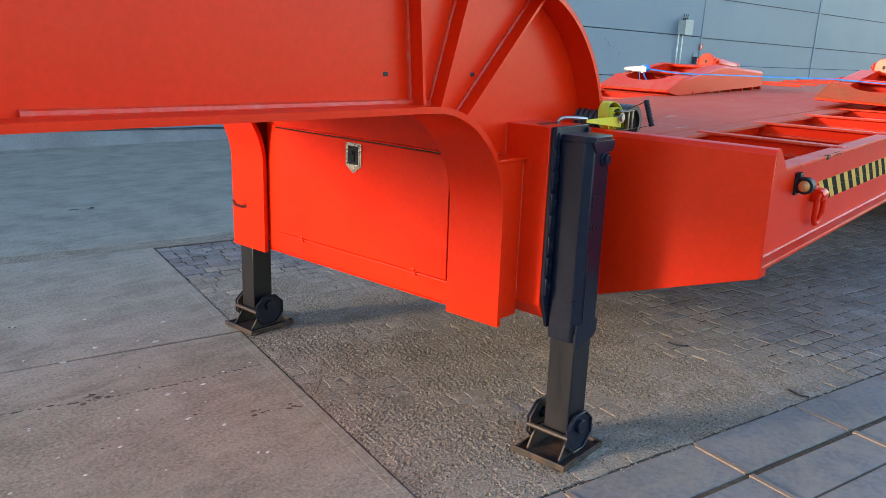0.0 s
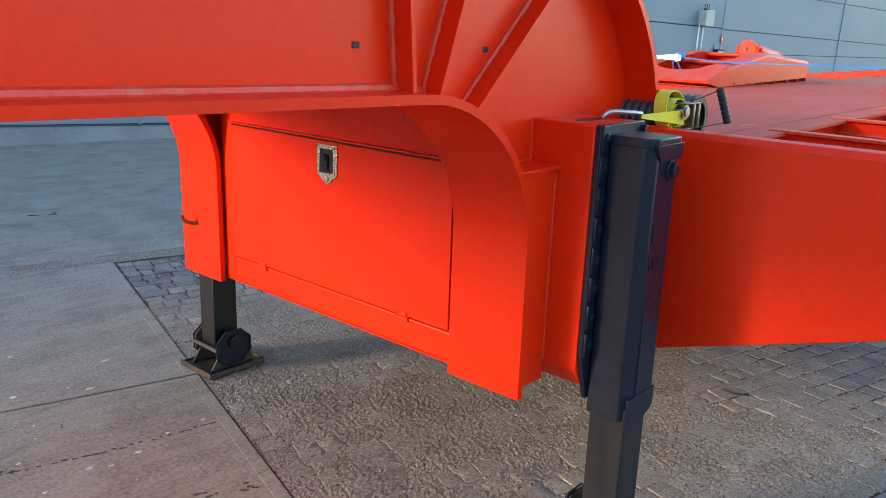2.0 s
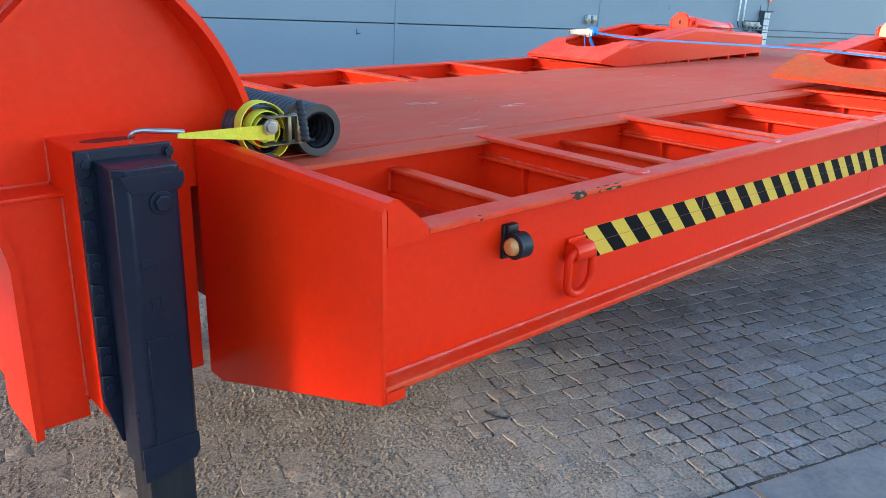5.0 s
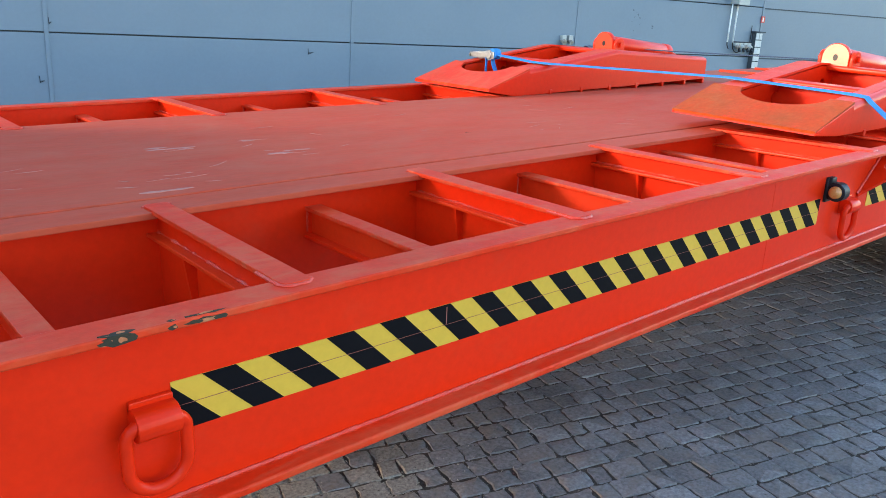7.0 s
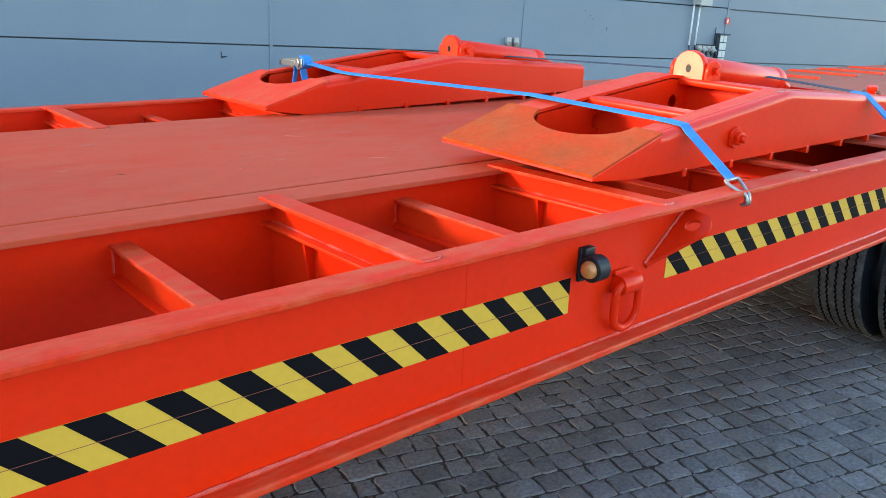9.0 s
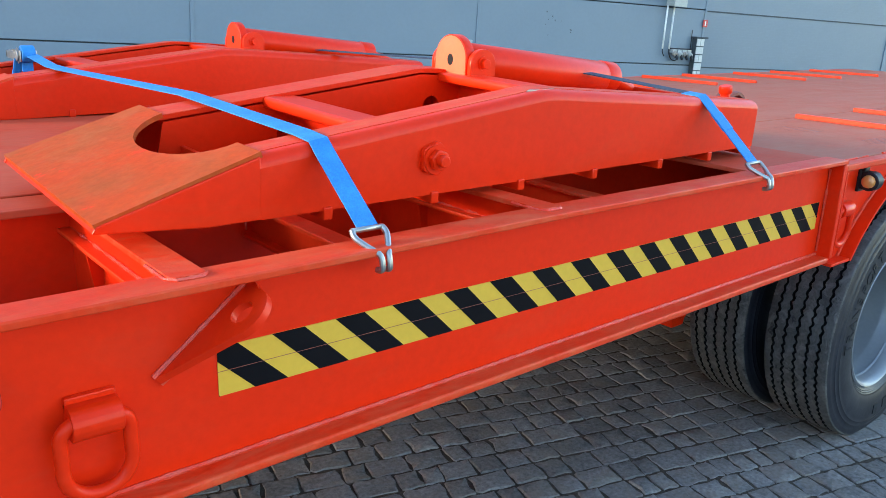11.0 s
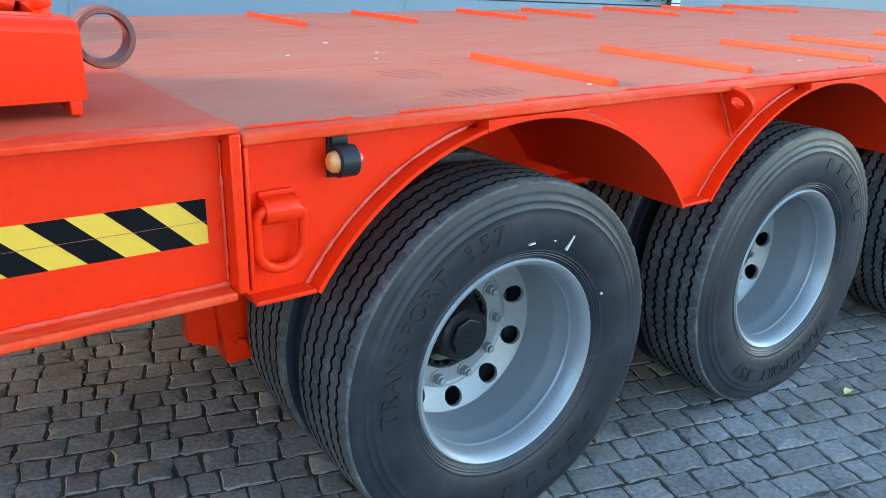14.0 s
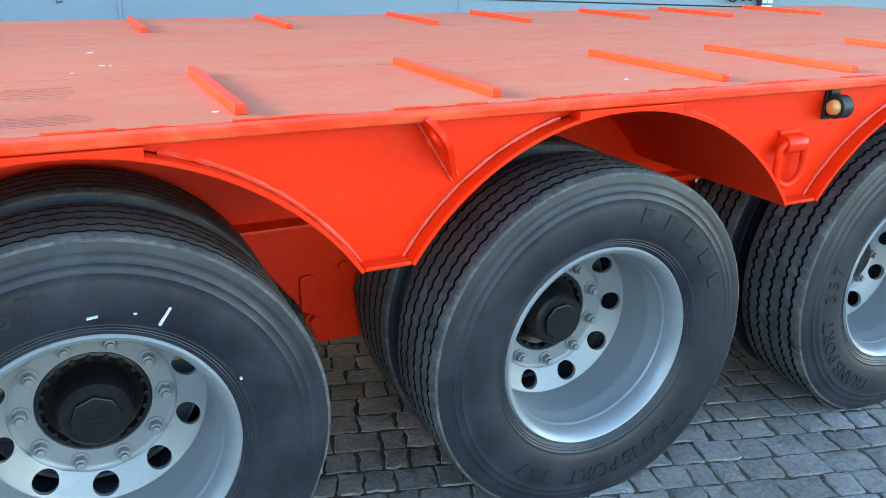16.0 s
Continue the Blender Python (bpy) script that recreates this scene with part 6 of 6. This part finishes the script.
def sett(rr, ln, m=None):
    """One sett, ln long: an uneven outline with worn corners, its top slightly domed and chipped."""
    hu, hv = ln / 2 - rr.uniform(0.0004, 0.0032), PV / 2 - rr.uniform(0.0004, 0.0028)
    c = rr.uniform(0.005, 0.014)
    skew = rr.uniform(-0.006, 0.006)

    def j(s=0.0032):
        return rr.uniform(-s, s)
    o = []
    for sx, sy in ((1, -1), (1, 1), (-1, 1), (-1, -1)):
        k = c * rr.uniform(0.5, 1.3)
        a, b = (sx * hu, sy * (hv - k)), (sx * (hu - k), sy * hv)
        a, b = (a[0] + j(0.002), a[1]), (b[0], b[1] + j(0.002))
        ends = (a, (sx * (hu - 0.30 * k), sy * (hv - 0.30 * k)), b) if sx == sy else (b, (sx * (hu - 0.30 * k), sy * (hv - 0.30 * k)), a)
        o += ends
        if (sx, sy) == (1, -1):
            o.append((hu + j(0.004), -hv * 0.3))
            o.append((hu + j(0.004), hv * 0.3))
        elif (sx, sy) == (1, 1):
            o += [(hu * 0.33, hv + j(0.003)), (-hu * 0.33, hv + j(0.003))]
        elif (sx, sy) == (-1, 1):
            o += [(-hu + j(0.004), hv * 0.3), (-hu + j(0.004), -hv * 0.3)]
        else:
            o += [(-hu * 0.33, -hv + j(0.003)), (hu * 0.33, -hv + j(0.003))]
    o = [(a + skew * b / hv + j(), b + j()) for a, b in o]
    n = len(o)
    vs, fs = [], []
    wear = rr.uniform(0.003, 0.007)
    lip = [wear * rr.uniform(0.4, 1.9) for _ in range(n)]
    for zz, f in ((-0.03, 0.0), (-0.010, 0.15), (-0.0035, 0.55), (0.0, 1.25)):
        for (a, b), q in zip(o, lip):
            d = math.hypot(a, b)
            vs.append(Vector((a * (1 - q * f / d), b * (1 - q * f / d), zz + (j(0.0010) if f > 0.2 else 0))))
    for k in range(3):
        for i in range(n):
            fs.append((k * n + i, k * n + (i + 1) % n, (k + 1) * n + (i + 1) % n, (k + 1) * n + i))
    c0 = len(vs)
    vs.append(Vector((j(0.01), j(0.01), 0.0009 + j(0.0006))))
    fs += [(3 * n + i, 3 * n + (i + 1) % n, c0) for i in range(n)]
    return ([m @ v for v in vs] if m else vs), fs


def cover(u, v):
    """How much sand lies at (u, v), 0 to 1."""
    d = math.exp(-max(0.0, (u - 0.3) / 1.2) ** 2 - max(0.0, (v - 2.4) / 1.2) ** 2 - max(0.0, (0.30 - v) / 0.3) ** 2)
    return max(0.0, min(1.0, d * (1.0 + 0.6 * noise.noise((u * 1.7, v * 1.7, 3.0)) + 0.35 * noise.noise((u * 6, v * 6, 7.0)))))


rr = random.Random(42)
LENGTHS = (0.086, 0.100, 0.115, 0.135, 0.165)
kinds = {}
for ln in LENGTHS:
    kinds[ln] = []
    for k in range(5):
        vs, fs = sett(rr, ln)
        me = bpy.data.meshes.new("sett")
        me.from_pydata(vs, [], fs)
        me.materials.append(PAVER)
        kinds[ln].append(soft(me, 30))
near, fields = [], ([[], [], PAVER_FAR, "grey worn concrete setts"], [[], [], PAVER_SANDY, "concrete setts dusted with brown sand"])
for j in range(1, 62):
    v = V_BAND + 0.006 + PV * (j - 0.5)
    u = U_SLAB + 0.006
    while u < 16.0:
        ln = LENGTHS[min(int(rr.random() ** 1.1 * 5), 4)]
        u += ln
        p = E1 * (u - ln / 2) + E2 * v
        if v > V_BACK - PV / 2 or p.x > 16 or p.y < -2.4:
            continue
        m = GM @ pose(u - ln / 2, v, rr.uniform(-0.0035, 0.001), rr.gauss(0, 0.5), rr.gauss(0, 0.5), rr.gauss(0, 1.2))
        if 4.3 < p.x < 6.6 and 0.35 < p.y < 2.2 and len(near) < 300:
            near.append((ln, m))
        else:
            vs, fs = sett(rr, ln, m)
            V_all, F_all = fields[1 if cover(u, v) > 0.30 + 0.15 * rr.random() else 0][:2]
            base = len(V_all)
            V_all += vs
            F_all += [tuple(q + base for q in f) for f in fs]
for ln, m in near:
    part("sett", rr.choice(kinds[ln]), PAVER, pavers, "", m)
for V_all, F_all, mat, words in fields:
    me = bpy.data.meshes.new("sett_field")
    me.from_pydata(V_all, [], F_all)
    me.materials.append(mat)
    tagged(part("sett_field", soft(me, 30), mat, pavers, words), kind="stuff")

# a thin layer of gritty sand that half buries the setts round the front of the trailer
NU, NV, CELL = 440, 370, 0.0102
vs, fs = [], []
for a in range(NU + 1):
    for b in range(NV + 1):
        u, v = U_SLAB - 0.001 + CELL * a, V_BAND + 0.01 + CELL * b
        p = E1 * u + E2 * v
        h = -0.0130 + 0.0136 * cover(u, v) + (0.0005 + 0.0026 * cover(u, v)) * noise.noise((u * 34, v * 34, 1.0)) + (0.001 + 0.0040 * cover(u, v)) * noise.noise((u * 71, v * 71, 5.0))
        vs.append((p.x, p.y, h))
for a in range(NU):
    for b in range(NV):
        k = a * (NV + 1) + b
        fs.append((k, k + NV + 1, k + NV + 2, k + 1))
me = bpy.data.meshes.new("sand_layer")
me.from_pydata(vs, [], fs)
me.materials.append(SAND_TOP)
tagged(new("sand_layer", me), "gritty grey-brown sand half covering the setts", "sand", kind="stuff")

# dark stains and a broken dark line on the front slabs
rr = random.Random(77)


def stain(x, y, rx, ry, turn, mat):
    pts = []
    for k in range(9):
        a = 2 * math.pi * k / 9
        q = Vector((rx * rr.uniform(0.6, 1.2) * math.cos(a), ry * rr.uniform(0.6, 1.2) * math.sin(a)))
        q.rotate(Matrix.Rotation(turn, 2))
        pts.append((x + q.x, y + q.y))
    part("slab_stain", prism(pts, "z", -0.004, 0.0026 + rr.uniform(0, 0.0006)), mat, slabs)


for k in range(34):
    f = k / 33
    stain(-1.99 + 1.16 * f + rr.uniform(-0.01, 0.01), 2.545 - 0.35 * f - 0.05 * math.sin(math.pi * f) + rr.uniform(-0.008, 0.008), rr.uniform(0.008, 0.022), rr.uniform(0.003, 0.007), -0.3, STAIN)
for x, y, n, w in ((-1.52, 3.58, 2, 0.02), (-1.80, 2.61, 2, 0.014), (-1.27, 2.58, 2, 0.016), (-0.82, 3.70, 2, 0.022), (-1.15, 1.76, 6, 0.03), (-1.01, 1.69, 4, 0.03), (-1.60, 2.40, 5, 0.05), (-1.78, 1.93, 2, 0.02), (-1.35, 1.95, 2, 0.02), (-2.4, 3.2, 3, 0.03), (-1.9, 1.3, 3, 0.03), (-0.9, 5.6, 3, 0.06), (0.2, 6.3, 3, 0.07), (-1.6, 6.6, 3, 0.06)):
    for k in range(n):
        stain(x + rr.uniform(-1, 1) * w * 1.6, y + rr.uniform(-1, 1) * w, w * rr.uniform(0.25, 0.7), w * rr.uniform(0.12, 0.3), rr.uniform(-0.8, 0.2), STAIN if k % 3 else STAIN_RED)

# flush strip that edges the slabs along the setts, and pale flecks on the concrete
for j in range(-8, 3):
    v0 = 4.43 - 2.05 * (3 - j)
    strip_bm = prism([(U_SLAB - 0.062, -0.02), (U_SLAB - 0.061, 0.0016), (U_SLAB - 0.059, 0.0024), (U_SLAB - 0.010, 0.0024), (U_SLAB - 0.002, -0.004), (U_SLAB - 0.001, -0.02)], "y", v0 + 0.006, v0 + 2.044)
    part("edge_strip", soft(mesh_of("edge_strip", strip_bm, CONCRETE)), CONCRETE, slabs, "worn flush edging along the slabs", GM)
for k in range(46):
    x, y, q = rr.uniform(-2.5, -0.75), rr.uniform(1.3, 3.6), rr.uniform(0.003, 0.011) if k % 5 else rr.uniform(0.012, 0.020)
    if (GM.transposed() @ Vector((x, y, 0))).x < U_SLAB - 0.03:
        pts = [(x + q * rr.uniform(0.5, 1.2) * math.cos(2 * math.pi * i / 7), y + q * rr.uniform(0.3, 0.8) * math.sin(2 * math.pi * i / 7)) for i in range(7)]
        part("pale_fleck", prism(pts, "z", -0.004, 0.0040), MARK if k % 3 else BLOCK, slabs)

LEAF_AT = (7.998, -0.198)
leaf = bmesh.new()
outline = [(-0.030, 0.0), (-0.012, 0.016), (0.008, 0.020), (0.028, 0.006), (0.034, 0.0), (0.026, -0.008), (0.006, -0.018), (-0.014, -0.013)]
ring = [leaf.verts.new((LEAF_AT[0] + a, LEAF_AT[1] + b, 0.006 + 25 * b * b)) for a, b in outline]
spine = [leaf.verts.new((LEAF_AT[0] + a, LEAF_AT[1], 0.003)) for a in (-0.014, 0.006, 0.024)]
for q in ((0, 1, 8), (1, 2, 9, 8), (2, 3, 10, 9), (3, 4, 10), (4, 5, 10), (5, 6, 9, 10), (6, 7, 8, 9), (7, 0, 8)):
    leaf.faces.new([(ring + spine)[k] for k in q])
single("fallen_leaf", leaf, LEAF, "dry yellow leaf fallen on the setts", "leaf")

# bits of black rubber strip lying on the setts
for pts in (((1.030, 0.800), (1.022, 0.760), (1.035, 0.725), (1.062, 0.690)), ((0.868, 0.070), (0.850, 0.030), (0.838, 0.000), (0.852, -0.040))):
    single("rubber_scrap", tube(smooth_line([(x, y, 0.006) for x, y in pts], 6), 0.0045, 8), BLACK_RUBBER, "thin bent strip of black rubber lying on the setts", "rubber strip", "rubber scraps on the paving")

# loose grit, thick round the front of the trailer
vs, fs = [], []
rr = random.Random(9)


def stone(x, y, r, z=0.0):
    base = len(vs)
    h = r * rr.uniform(0.5, 0.9)
    t = rr.uniform(0, 6.28)
    for k in range(4):
        a = t + k * math.pi / 2 + rr.uniform(-0.3, 0.3)
        vs.append((x + r * rr.uniform(0.7, 1.2) * math.cos(a), y + r * rr.uniform(0.7, 1.2) * math.sin(a), z - r * 0.2))
    vs.append((x + rr.uniform(-0.3, 0.3) * r, y + rr.uniform(-0.3, 0.3) * r, z + h))
    fs.extend([(base, base + 1, base + 4), (base + 1, base + 2, base + 4), (base + 2, base + 3, base + 4), (base + 3, base, base + 4)])


made = 0
while made < 44000:
    u, v = rr.uniform(U_SLAB, 3.4), rr.uniform(V_BAND - 0.05, 3.9)
    dens = 0.15 + 0.85 * cover(u, v)
    if rr.random() > dens:
        continue
    p = E1 * u + E2 * v
    stone(p.x, p.y, 0.0022 + 0.0042 * rr.random() ** 2.4, rr.uniform(-0.003, 0.0005) - 0.004 * (1 - cover(u, v)))
    made += 1
for k in range(2600):
    u, v = rr.uniform(-1.3, 12), rr.uniform(0.2, 5.5)
    p = E1 * u + E2 * v
    stone(p.x, p.y, 0.0015 + 0.003 * rr.random() ** 2, -0.002)
for k in range(350):
    u, v = rr.uniform(-6, -1.35), rr.uniform(-1.5, 9)
    p = E1 * u + E2 * v
    stone(p.x, p.y, 0.0015 + 0.003 * rr.random() ** 3, 0.002)
me = bpy.data.meshes.new("grit")
me.from_pydata(vs, [], fs)
me.materials.append(GRIT)
tagged(new("grit", me), "loose grey grit scattered over the paving", "grit", kind="stuff")

# dark and pale marks on the bed's deck
rr = random.Random(31)
deck_parts = [o for o in bpy.data.objects if o.name.startswith("deck_plate")]
for x, y, r, mat in ((2.293, 1.147, 0.016, RUST_CHIP), (1.144, 1.392, 0.05, SCRATCH), (1.20, 1.37, 0.035, SCRATCH), (1.43, 1.398, 0.03, SCRATCH), (1.434, 1.131, 0.045, SCRATCH), (1.50, 1.145, 0.03, SCRATCH), (0.90, 0.790, 0.05, SCRATCH)):
    for k in range(3 if mat is SCRATCH else 1):
        cx, cy, n = x + rr.uniform(-1, 1) * r * 1.4 * (mat is SCRATCH), y + rr.uniform(-1, 1) * r * 0.5 * (mat is SCRATCH), 9
        ring = [(cx + r * rr.uniform(0.5, 1.1) * math.cos(2 * math.pi * q / n), cy + 0.22 * r * rr.uniform(0.4, 1.1) * math.sin(2 * math.pi * q / n)) for q in range(n)]
        part("deck_mark", prism(ring, "z", DECK - 0.002, DECK + 0.0026 + 0.0003 * k), mat, deck_parts[0])
